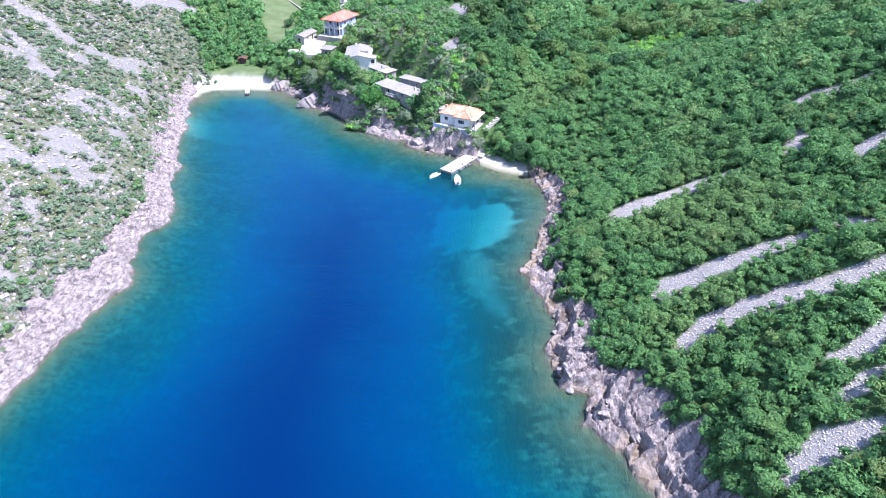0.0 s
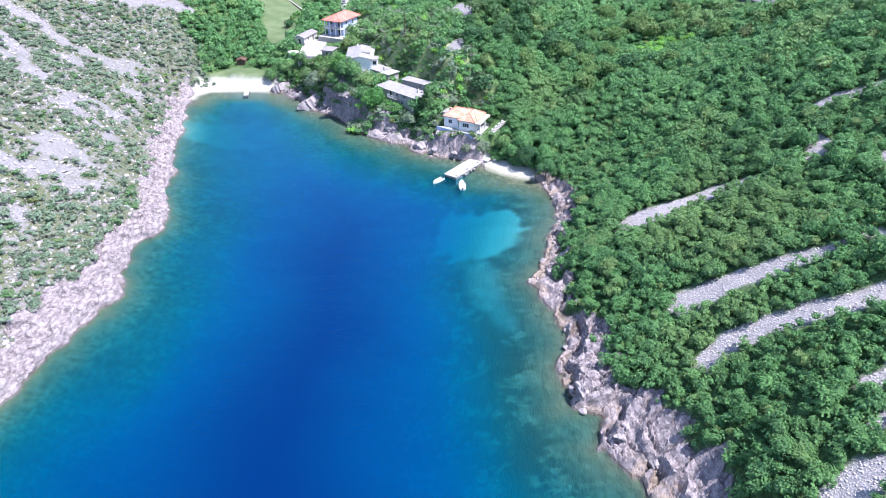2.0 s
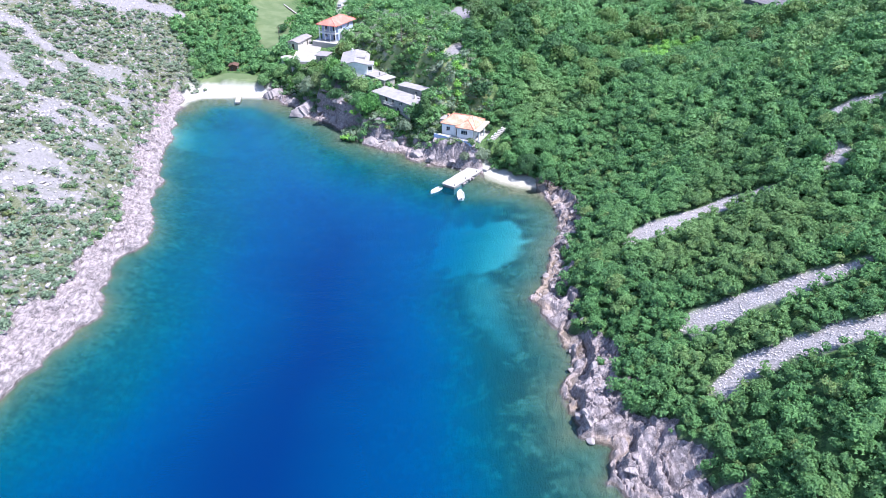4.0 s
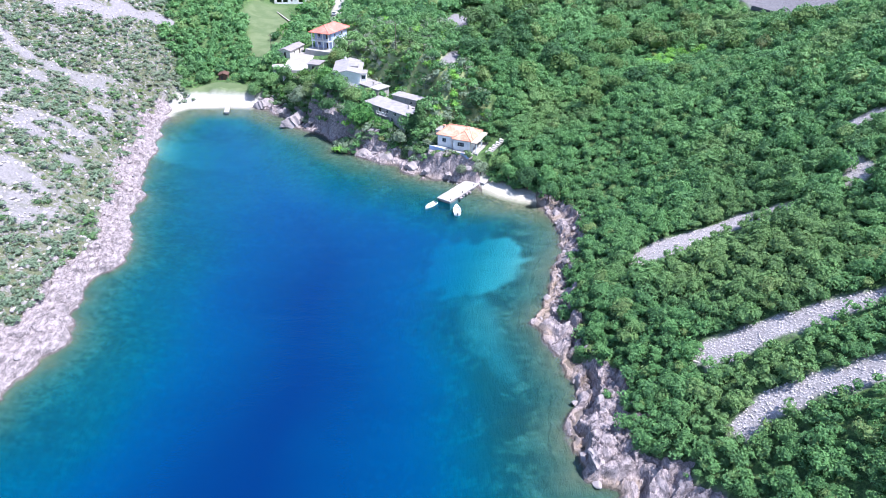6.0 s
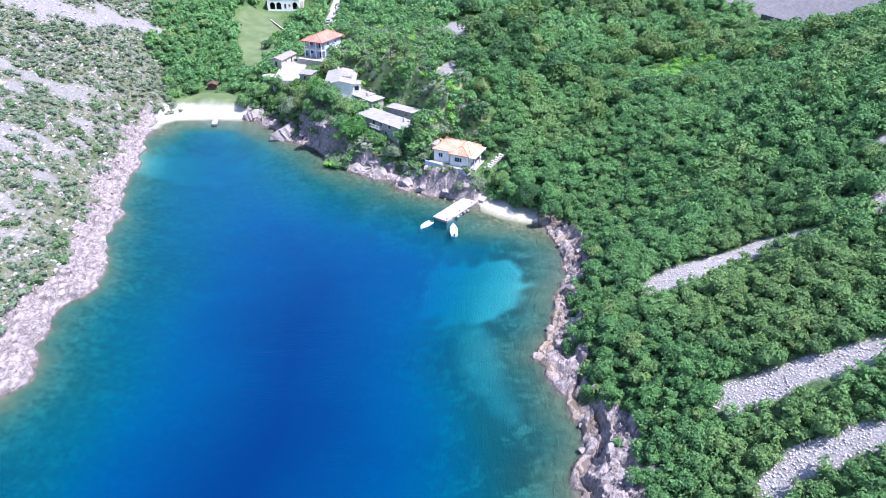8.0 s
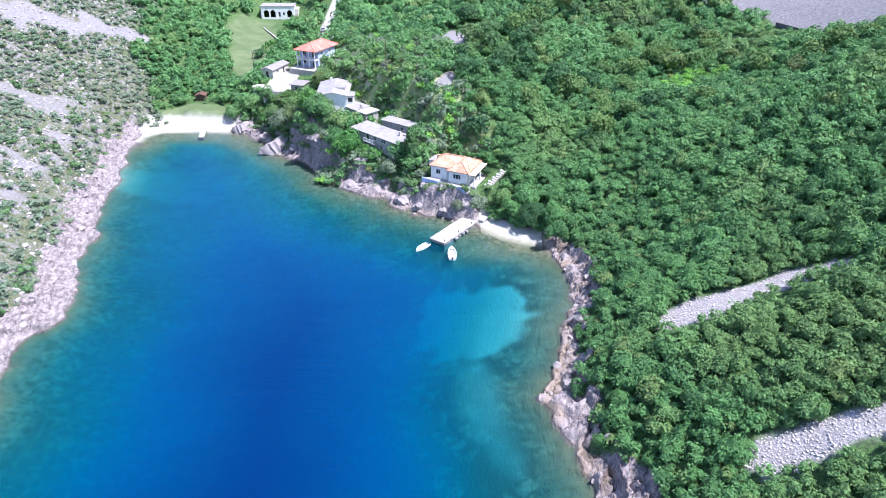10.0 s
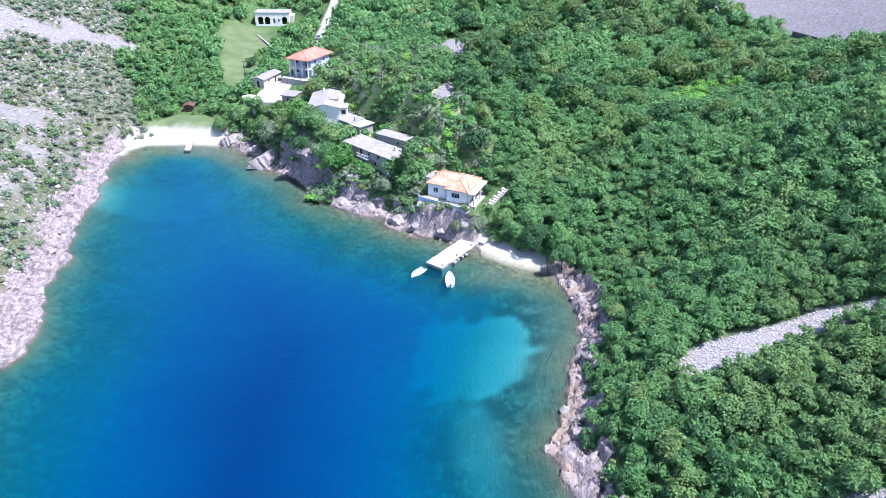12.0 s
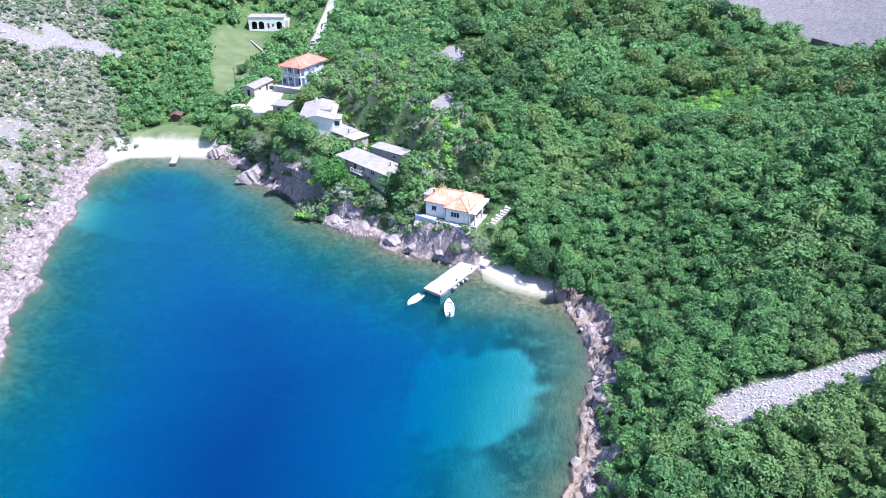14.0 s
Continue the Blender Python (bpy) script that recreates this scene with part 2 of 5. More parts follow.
FAR_SPOTS = [(-61, 268, 10.5), (-72, 271, 6.5), (-79, 315, 10.5), (-87, 369, 13.5), (-54, 335, 15), (-88, 270, 2.4), (-124, 272, 28), (-98, 292, 14),
             (-126, 231, 22), (-100, 168, 17), (-84, 140, 7.5), (-82, 124, 6), (-99, 226, 8.5), (-40, 300, 19), (130, 330, 58), (0, 420, 70),
             (-100, 470, 50), (-220, 260, 75), (170, 150, 80), (130, 50, 60), (-170, 110, 62), (230, 320, 110), (-150, 380, 50)]


def hashed(i, j, seed):
    n = (i.astype(np.int64) * 374761393 + j.astype(np.int64) * 668265263 + seed * 974711) & 0x7FFFFFFF
    n = ((n ^ (n >> 13)) * 1274126177) & 0x7FFFFFFF
    return ((n ^ (n >> 16)) & 0xFFFF) / 65535.0


def value_noise(x, y, size, seed=0):
    """Smooth noise from -1 to 1."""
    x, y = np.asarray(x, float) / size, np.asarray(y, float) / size
    i, j = np.floor(x), np.floor(y)
    u, v = x - i, y - j
    u, v = u * u * (3 - 2 * u), v * v * (3 - 2 * v)
    a, b = hashed(i, j, seed), hashed(i + 1, j, seed)
    c, d = hashed(i, j + 1, seed), hashed(i + 1, j + 1, seed)
    return 2 * (a + (b - a) * u + (c - a) * v + (a - b - c + d) * u * v) - 1


def fractal(x, y, size, seed=0, octaves=4):
    total, weight = 0, 1.0
    for k in range(octaves):
        total = total + weight * value_noise(x, y, size / 2 ** k, seed + 17 * k)
        weight *= 0.5
    return total / 1.6


def smooth(a, b, x):
    t = np.clip((x - a) / (b - a), 0, 1)
    return t * t * (3 - 2 * t)


SHORE = np.array(WEST_SHORE + NORTH_SHORE + EAST_SHORE, float)


def segment_gap(x, y, a, b):
    ax, ay, bx, by = *a, *b
    t = np.clip(((x - ax) * (bx - ax) + (y - ay) * (by - ay)) / ((bx - ax) ** 2 + (by - ay) ** 2), 0, 1)
    return np.hypot(x - ax - t * (bx - ax), y - ay - t * (by - ay)), t


def shore_gap(x, y):
    """Metres inland from the waterline; negative on the water."""
    x, y = np.asarray(x, float), np.asarray(y, float)
    gap, inside = np.full(x.shape, 1e9), np.zeros(x.shape, bool)
    ring = np.vstack([SHORE, [(2500, -4000)], [(-2500, -4000)]])
    for k in range(len(ring)):
        a, b = ring[k], ring[(k + 1) % len(ring)]
        if k < len(SHORE) - 1:
            gap = np.minimum(gap, segment_gap(x, y, a, b)[0])
        crosses = (a[1] > y) != (b[1] > y)
        inside ^= crosses & (x < (b[0] - a[0]) * (y - a[1]) / (b[1] - a[1] + 1e-9) + a[0])
    return np.where(inside, -gap, gap)


def plate(r2):
    return 0.5 * r2 * np.log(r2 + 1e-6)


KNOTS = np.array(SPOTS + FAR_SPOTS + [(px, py, 1.6) for px, py in SHORE[3:-3:2]], float)


def plate_weights():
    n = len(KNOTS)
    p = KNOTS[:, :2] / 100
    k = plate(((p[:, None] - p[None]) ** 2).sum(-1)) + 0.002 * np.eye(n)
    q = np.hstack([np.ones((n, 1)), p])
    return np.linalg.solve(np.block([[k, q], [q.T, np.zeros((3, 3))]]), np.concatenate([KNOTS[:, 2], np.zeros(3)]))


WEIGHTS = plate_weights()


def spot_height(x, y):
    x, y = np.clip(x, -260, 260) / 100, np.clip(y, -60, 480) / 100
    z = WEIGHTS[-3] + WEIGHTS[-2] * x + WEIGHTS[-1] * y
    for w, (kx, ky, _) in zip(WEIGHTS, KNOTS):
        z = z + w * plate((x - kx / 100) ** 2 + (y - ky / 100) ** 2)
    return z


def near_path(x, y, path, width):
    """1 on a winding strip of ground, 0 off it; width may change from end to end."""
    best = np.zeros(np.shape(x))
    for a, b in zip(path[:-1], path[1:]):
        gap, t = segment_gap(x, y, a[:2], b[:2])
        w = (a[2] + (b[2] - a[2]) * t if len(a) > 2 else width)
        best = np.maximum(best, 1 - smooth(w * 0.42, w * 0.58, gap))
    return best


def box_mask(x, y, x0, x1, y0, y1, soft):
    return smooth(x0 - soft, x0 + soft, x) * (1 - smooth(x1 - soft, x1 + soft, x)) * smooth(y0 - soft, y0 + soft, y) * (1 - smooth(y1 - soft, y1 + soft, y))


def beach_mask(x, y):
    """1 on the two pebble beaches."""
    big = box_mask(x, y, -97, -67.5, 232, 251, 1.5)
    small = smooth(7.5, 10, x) * (1 - smooth(23, 25.5, x)) * smooth(164, 168, y)* (1 - smooth(186, 190, y))
    return np.maximum(big, small)


def rough_gap(x, y):
    """The shore gap with the ragged edge of the rock in it."""
    d = shore_gap(x, y)
    rock = 1 - beach_mask(x, y)
    return d + rock * (1.5 * value_noise(x, y, 6, 3) + 0.9 * value_noise(x, y, 2.4, 5) + 0.5 * value_noise(x, y, 1.1, 6)) * np.exp(-np.abs(d) / 8)


def ridges(x, y, size, seed):
    """Sharp broken edges, from -0.5 to 0.5."""
    return 0.5 - np.abs(value_noise(x * 1.25 - y * 0.6, y * 0.75 + x * 0.45, size, seed)) * 1.6


def blocks(x, y, size, seed, tilt=0.5):
    """Broken blocks: each cell is a slab at its own level, leaning its own way, from about -0.5 to 0.5."""
    u, v = (0.88 * x - 0.48 * y) / size, 0.6 * (0.48 * x + 0.88 * y) / size
    i, j = np.floor(u), np.floor(v)
    best, level = np.full(np.shape(u), 1e9), np.zeros(np.shape(u))
    for a in (-1, 0, 1):
        for b in (-1, 0, 1):
            su, sv = i + a + hashed(i + a, j + b, seed), j + b + hashed(i + a, j + b, seed + 1)
            gap = (u - su) ** 2 + (v - sv) ** 2
            lift = hashed(i + a, j + b, seed + 2) - 0.5 + tilt * ((hashed(i + a, j + b, seed + 3) - 0.2) * (u - su) + (hashed(i + a, j + b, seed + 4) - 0.5) * (v - sv))
            near = gap < best
            best, level = np.where(near, gap, best), np.where(near, lift, level)
    return level


def height(x, y):
    x, y = np.asarray(x, float), np.asarray(y, float)
    d = rough_gap(x, y)
    beach = beach_mask(x, y)
    base = np.maximum(spot_height(x, y), 0.8)
    east = smooth(-66, -58, x)
    # the eastern edge: a wave-cut ledge, then a broken step; the western: a bare ramp
    step_at = 3.4 + 2.2 * value_noise(x, y, 8, 13) + 1.1 * value_noise(x, y, 2.5, 14)
    ledge = 0.9 * (1 - np.exp(-np.maximum(d, 0) / 0.5)) + 0.1 * np.clip(d, 0, 12)
    gully = box_mask(x, y, -46, -28, 200, 232, 3)
    bluff = ledge + (1.7 + 6.0 * gully) * smooth(step_at, step_at + 0.9 - 0.2 * gully, d) - 0.9 * smooth(-0.3, 0.5, value_noise(x, y, 4.5, 18)) * np.exp(-((d - step_at + 0.5) / 0.45) ** 2) * smooth(0.5, 1.5, d)
    ramp = 1.3 * (1 - np.exp(-np.maximum(d, 0) / 0.6)) + 0.42 * np.clip(d, 0, 9)
    cliff = bluff * east + ramp * (1 - east)
    inland = smooth(3.5, 12, d)
    land = cliff * (1 - inland) + np.maximum(base, cliff * 0.6) * inland
    # crags of the rocky edge: slanting beds broken across
    crag = smooth(0.1, 1.2, d) * (1 - smooth(9, 14, d)) * (1 - beach)
    wx, wy = x + 0.35 * value_noise(x, y, 1.3, 11), y + 0.35 * value_noise(x, y, 1.3, 12)
    cross = np.abs(value_noise(x + 0.4 * y, y - 0.4 * x, 2.8, 16))
    land = land + crag * (0.6 * fractal(x, y, 4.0, 21, 3) + (0.75 + 0.35 * east) * blocks(wx, wy, 2.3, 171, 0.9) + 0.42 * blocks(wx, wy, 0.9, 181, 0.9)
                          - (0.5 + 0.4 * east) * np.exp(-(cross / 0.07) ** 2))
    sand = 0.16 * np.maximum(d, 0) + 0.05
    land = land * (1 - beach) + np.minimum(sand, 2.2) * beach
    land = land + smooth(6, 14, d) * (1 - beach) * (0.8 * fractal(x, y, 14, 31, 3))
    # sea bed: a shallow pebbly shelf, then an even fall into the deep
    out = np.maximum(-d, 0)
    west = 1 - smooth(-66, -52, x)
    far = smooth(176, 196, y)
    cove = smooth(214, 232, y) * west
    bay = smooth(158, 172, y) * smooth(-4, 6, x)
    width = 13 - 7 * west + 3 * cove - 3.5 * far * (1 - west) + 4 * value_noise(x, y, 18, 41) * (1 - west)
    fall = 0.2 + 0.1 * west - 0.07 * far * (1 - west) - 0.21 * cove - 0.1 * bay
    first = (0.3 + 0.3 * west * (1 - cove)) * (1 - 0.7 * np.maximum(cove, bay))
    raw = first * (1 - np.exp(-out / 0.8)) + fall * np.minimum(out, width) + (0.45 + 0.2 * cove) * np.maximum(out - width, 0)
    deepest = 21 - 14.5 * smooth(80, 212, y)
    bed = -deepest * (1 - np.exp(-raw / deepest))
    bed = bed + 0.3 * fractal(x, y, 7, 51, 3) * smooth(0.5, 4, out) + 0.12 * fractal(x, y, 1.8, 52, 2) * smooth(0.5, 2, out) * (1 - smooth(8, 16, out))
    return np.where(d > 0, np.maximum(land, 0.12), np.minimum(bed, -0.08))



# ---------------------------------------------------------------- ground and sea
def spaced(lo, hi, step, far_lo, far_hi):
    """Even steps from lo to hi, then ever wider ones out to the far ends."""
    def tail(gap):
        out, s = [], step
        total = 0.0
        while total < gap:
            s *= 1.28
            total += s
            out.append(total)
        return out
    left = [lo - v for v in tail(lo - far_lo)][::-1]
    right = [hi + v for v in tail(far_hi - hi)]
    return np.array(left + list(np.arange(lo, hi, step)) + [hi] + right)


def sheet(name, xs, ys, zs, material):
    nx, ny = len(xs), len(ys)
    gx, gy = np.meshgrid(xs, ys)
    co = np.stack([gx, gy, zs], -1).reshape(-1, 3)
    i = (np.arange(ny - 1)[:, None] * nx + np.arange(nx - 1)[None]).ravel()
    faces = np.stack([i, i + 1, i + nx + 1, i + nx], -1)
    ob = new(name, mesh_from(name, co, faces, material))
    ob.data.polygons.foreach_set("use_smooth", np.ones(len(faces), bool))
    return ob, gx.ravel(), gy.ravel()


def mesh_from(name, co, faces, material):
    """A mesh from numpy arrays; all faces have the same number of corners."""
    me = bpy.data.meshes.new(name)
    k = faces.shape[1]
    me.vertices.add(len(co))
    me.vertices.foreach_set("co", np.asarray(co, np.float32).ravel())
    me.loops.add(faces.size)
    me.loops.foreach_set("vertex_index", faces.astype(np.int32).ravel())
    me.polygons.add(len(faces))
    me.polygons.foreach_set("loop_start", np.arange(0, faces.size, k, dtype=np.int32))
    me.update(calc_edges=True)
    me.validate()
    me.polygons.foreach_set("use_smooth", np.zeros(len(faces), bool))
    me.materials.append(material)
    return me


def give(ob, name, values):
    ob.data.attributes.new(name, "FLOAT", "POINT").data.foreach_set("value", np.asarray(values, np.float32).ravel())


# stone strips that run down the slope, as places along the way with their widths
STRIPS = [[(36.8, 130, 1.5), (40, 130.2, 4.2), (44, 130.5, 4.6), (50, 131, 3.4), (56, 131, 3.0), (60, 130, 2.2), (64, 129.5, 1.2)],
          [(40.6, 100.5, 1.5), (43, 100.6, 4.6), (49.7, 100.5, 4.2), (56.6, 99.8, 3.6), (62.6, 99.5, 2.2), (66, 99.5, 1)],
          [(42.2, 86.6, 3), (45.2, 88.2, 3.6), (50.5, 88.2, 3.4), (56, 87.3, 3.6), (62.9, 86.6, 3.4), (70, 87, 3), (80, 87, 2)],
          [(45.5, 56, 1.5), (48, 58.2, 3.4), (52.4, 59.4, 3.6), (57, 59.4, 2)],
          [(56.5, 72.2, 1.5), (60.1, 72.1, 2.6), (63.6, 73.8, 3.2), (70, 75, 3)],
          [(70.6, 128.6, 1.5), (73, 129, 3.6), (75.3, 131.5, 2.6), (74.6, 137, 1.5)],
          [(77.5, 146.6, 1), (83, 145.2, 2.4), (92, 142.5, 2.2)],
          [(76.4, 117.8, 1), (80.6, 118.1, 3), (86, 118.8, 3.6), (94, 119, 3)],
          [(68, 100.6, 1), (70.5, 97.5, 2.4), (73, 96.5, 1)],
          [(1.5, 262, 2), (2, 254, 7), (2.6, 247, 6), (2, 243, 1.5)],
          [(1.2, 225.5, 4), (-0.5, 221.5, 4), (-1.5, 218.8, 1)],
          [(62, 67.5, 1), (58, 66.5, 2.2), (54, 66, 1)]]
WEST_STRIPS = [[(-134, 200, 4), (-122, 188, 6), (-112.4, 179, 5), (-101.7, 172.5, 4.5), (-96, 173.5, 3)],
               [(-112, 140, 5), (-102, 138.7, 6), (-97, 138.5, 4), (-93, 137, 2)],
               [(-142, 255, 10), (-131, 264, 9), (-124, 270, 7), (-115, 284, 8), (-111, 288, 4)],
               [(-92.5, 127, 2.5), (-91, 124.5, 4), (-90, 121, 2)], [(-90, 106, 4), (-86.7, 104.3, 3), (-84.5, 101, 2)],
               [(-150, 225, 6), (-135, 221, 6), (-126, 219, 3)]]
TRACK = [(-50, 300), (-50.6, 315), (-53.9, 344), (-54.9, 364), (-50, 392), (-40, 420)]
LAWN = [(-73.5, 277, 5), (-75.5, 292, 12), (-78, 308, 16), (-85, 332, 20), (-90, 350, 19), (-92, 359, 12)]
SHORE_LAWN = [(-92, 253, 5), (-85, 256.5, 11), (-76.5, 256.5, 9.5)]
HILL_ROAD = [(97.6, 246.5), (103.4, 229.5)]
MEADOW = [(-45, 300, 9), (-29, 272, 15), (-25, 247, 18), (-15, 229, 22), (-5, 214, 20), (6, 205, 12)]
YARDS = [(-46, 278, 7, 14.0), (-56, 266, 7.5, 11.8), (-54, 253, 5, 11.5), (4.6, 195, 8, 7.0), (-8.6, 211.2, 3.6, 9.4), (-12.2, 216.6, 4.5, 11.0), (-34, 233.5, 7, 14.1), (-18, 212, 6, 8.4), (-83, 372, 9, 11.4), (-46.8, 249.6, 3.5, 12.0), (-27, 230.5, 5, 11.1), (-20.5, 226, 5, 11.1)]


def land(x, y):
    """The ground with the levelled yards of the houses."""
    z = height(x, y)
    for px, py, r, level in YARDS:
        near = 1 - smooth(r * 0.75, r * 2.1, np.hypot(x - px, y - py))
        near = near * smooth(0.5, 4, shore_gap(x, y)) * (1 - beach_mask(x, y))
        z = z + (level - z) * near
    return z


def west_side(x, y):
    """1 on the bare western hill, 0 in the woods."""
    edge = -100 + 7 * value_noise(x, y, 16, 61) + 8 * smooth(215, 240, y) - 0.42 * np.maximum(y - 246, 0)
    edge = np.where(y < 236, -60, edge)
    return 1 - smooth(-7, 7, x - edge)


def stone_mask(x, y):
    wob_x, wob_y = x + 0.8 * value_noise(x, y, 3, 71), y + 0.8 * value_noise(x, y, 3, 72)
    m = np.zeros(np.shape(x))
    for path in STRIPS:
        m = np.maximum(m, near_path(wob_x, wob_y, [(px, py, 1.18 * w) for px, py, w in path], 3))
    wild_x, wild_y = x + 2.6 * value_noise(x, y, 6, 74), y + 2.6 * value_noise(x, y, 6, 75)
    broken = smooth(-0.35, 0.0, fractal(x, y, 5, 78, 3) + 0.5 * smooth(240, 250, y))
    for path in WEST_STRIPS:
        m = np.maximum(m, broken * near_path(wild_x, wild_y, path, 3))
    bare = smooth(0.22, 0.36, fractal(0.8 * x + 0.6 * y, 2.2 * (0.8 * y - 0.6 * x), 14, 79, 4)) * (x < -70) * smooth(9, 13, shore_gap(x, y)) * (1 - smooth(215, 240, y))
    m = np.maximum(m, 0.85 * bare)
    # the great stone slope above the hill road
    above = (x - 98.4) * 0.95 + (y - 245.5) * 0.31
    slope = smooth(-0.3, 1.0, above + 2.5 * value_noise(x, y, 12, 73) * smooth(246, 256, y)) * smooth(215, 222, y) * (1 - smooth(60, 90, above))
    return np.maximum(m, slope)


def meadow_mask(x, y):
    wob = 3 * value_noise(x, y, 8, 76)
    return near_path(x + wob, y - wob, MEADOW, 14) * (0.55 + 0.45 * smooth(-0.2, 0.2, fractal(x, y, 8, 77, 3)))


def lawn_mask(x, y):
    return np.maximum(near_path(x + 1.5 * value_noise(x, y, 6, 81), y, LAWN, 10), near_path(x, y, SHORE_LAWN, 8))


def rock_mask(x, y):
    d = shore_gap(x, y)
    reach = np.where(x < -60, 7.2 - 2.4 * smooth(135, 165, y), 8.2 - 3.6 * smooth(88, 118, y))
    reach = np.where((y > 178) & (x > -66), 3.6 + 4.0 * box_mask(x, y, -46, -28, 196, 236, 3), reach)
    wild = np.where((y > 178) & (x > -66), 0.5, 1.0)
    reach = reach + wild * (2.2 * value_noise(x, y, 8, 91) + 1.6 * value_noise(x, y, 3, 92) + 0.8 * value_noise(x, y, 1.4, 93))
    return (1 - smooth(reach - 1.2, reach + 1.2, d)) * (1 - beach_mask(x, y))


xs, ys = spaced(-150, 112, 0.85, -3200, 3200), spaced(44, 300, 0.85, -4200, 3200)
gx, gy = np.meshgrid(xs, ys)
gz = land(gx, gy) - smooth(0.02, 0.3, rock_mask(gx, gy)) * (0.55 * smooth(-0.8, 0.6, shore_gap(gx, gy)) + 0.15 * smooth(-4.4, -2.6, shore_gap(gx, gy))) * (np.abs(gx + 20) < 130) * (gy > 44) * (gy < 300)
ground, gx, gy = sheet("ground", xs, ys, gz, GROUND)
tagged(ground, "wooded and bare limestone hillsides round a cove, running down to the sea bed", "ground", kind="structure")
SKINS = (("karst", west_side), ("stone", stone_mask), ("lawn", lawn_mask), ("rock", rock_mask))
give(ground, "karst", west_side(gx, gy))
give(ground, "stone", stone_mask(gx, gy))
give(ground, "meadow", meadow_mask(gx, gy))
give(ground, "dust", np.maximum(np.maximum(smooth(76, 84, gx), 0.7 * (np.abs(gx) < 12)) * smooth(210, 218, gy), (1 - smooth(-84, -78, gx)) * 0.72))
give(ground, "lawn", lawn_mask(gx, gy))
give(ground, "rock", rock_mask(gx, gy))
give(ground, "sand", beach_mask(gx, gy) * np.where(gx > 0, 0.8, 1.0) * (1 - smooth(0, 1.5, shore_gap(gx, gy) - np.where(gx > 0, 5.0, 8.5))))
give(ground, "track", near_path(gx, gy, TRACK, 4.5))


def blot(x, y, px, py, rx, ry, turn=0.0, lo=0.5, hi=1.3):
    c, s = math.cos(radians(turn)), math.sin(radians(turn))
    u, v = (x - px) * c + (y - py) * s, -(x - px) * s + (y - py) * c
    ragged = 0.35 * value_noise(x, y, 7, 101) + 0.2 * value_noise(x, y, 2.6, 102)
    return 1 - smooth(lo, hi, np.hypot(u / rx, v / ry) + ragged)


def clean_mask(x, y):
    """Bare sand on the sea bed."""
    patch = blot(x, y, 7.5, 149, 12, 15.5, 0, 0.78, 1.1)
    tail = 0.5 * blot(x, y, 8, 126, 5, 20, 12, 0.3, 1.3)
    azure = 0.5 * blot(x, y, -74, 213, 18, 13, 20, 0.3, 1.4)
    return np.maximum.reduce([patch, tail, azure])


def shoal_mask(x, y):
    """Brownish pebbles before the beaches and along the northern bank."""
    return smooth(172, 184, y) * smooth(-66, -56, x) + smooth(222, 232, y) * (1 - smooth(-66, -56, x)) + smooth(160, 172, y) * (1 - smooth(172, 184, y)) * smooth(-2, 6, x)


def weed_mask(x, y):
    """Where weed and dark stones lie on the sea bed."""
    return np.clip(0.45 + 0.5 * smooth(3, 9, -shore_gap(x, y)), 0, 1) * (0.45 + 0.5 * smooth(-40, 0, x)) * (1 - 0.5 * shoal_mask(x, y))


give(ground, "clean", clean_mask(gx, gy))
give(ground, "weed", weed_mask(gx, gy))
give(ground, "shoal", shoal_mask(gx, gy))

wx, wy = spaced(-105, 60, 1.5, -2800, 2800), spaced(40, 250, 1.5, -4000, 300)
mx, my = np.meshgrid(wx, wy)
water, mx, my = sheet("water", wx, wy, np.zeros(mx.shape), SEA)
tagged(water, "clear blue sea, turquoise over the shallow sand of the cove", "sea", kind="structure")
give(water, "depth", np.maximum(-height(mx, my), 0.0))


def shore_rock(x0, x1, y0, y1, label):
    """The broken rock of one stretch of shore, finer than the rest of the ground and joined to it."""
    step = 0.27
    rx, ry = np.arange(x0, x1, step), np.arange(y0, y1, step)
    qx, qy = np.meshgrid(rx, ry)
    gap = shore_gap(qx, qy)
    live = np.zeros(qx.shape, bool)
    band = (gap > -5.0) & (gap < 17)
    live[band] = rock_mask(qx[band], qy[band]) > 0.02
    cell = live[:-1, :-1] & live[1:, :-1] & live[:-1, 1:] & live[1:, 1:]
    nx = len(rx)
    i = (np.arange(len(ry) - 1)[:, None] * nx + np.arange(nx - 1)[None])[cell]
    faces = np.stack([i, i + 1, i + nx + 1, i + nx], -1)
    used, faces = np.unique(faces, return_inverse=True)
    faces = faces.reshape(-1, 4)
    px, py = qx.ravel()[used], qy.ravel()[used]
    pz = land(px, py)
    pz = pz - 0.75 * (1 - smooth(0.03, 0.3, rock_mask(px, py))) * (pz > 0.2) - 0.25 * (1 - smooth(-4.9, -3.0, shore_gap(px, py)))
    # blocks lean out a little over the water
    lean = 0.22 * fractal(px, py, 1.6, 161, 2) * (pz > 0.3)
    ob = new("shore_rock", mesh_from("shore_rock", np.stack([px + lean, py - lean, pz], -1), faces, GROUND))
    give(ob, "rock", np.ones(len(px)))
    give(ob, "rusty", np.full(len(px), 1.0 if x0 > 0 else 0.45 if x0 > -80 else 0.0))
    for key, f in (*SKINS[:2], ("clean", clean_mask), ("weed", weed_mask), ("shoal", shoal_mask)):
        give(ob, key, f(px, py))
    return tagged(ob, label, "rock", "rocky shores", "structure")


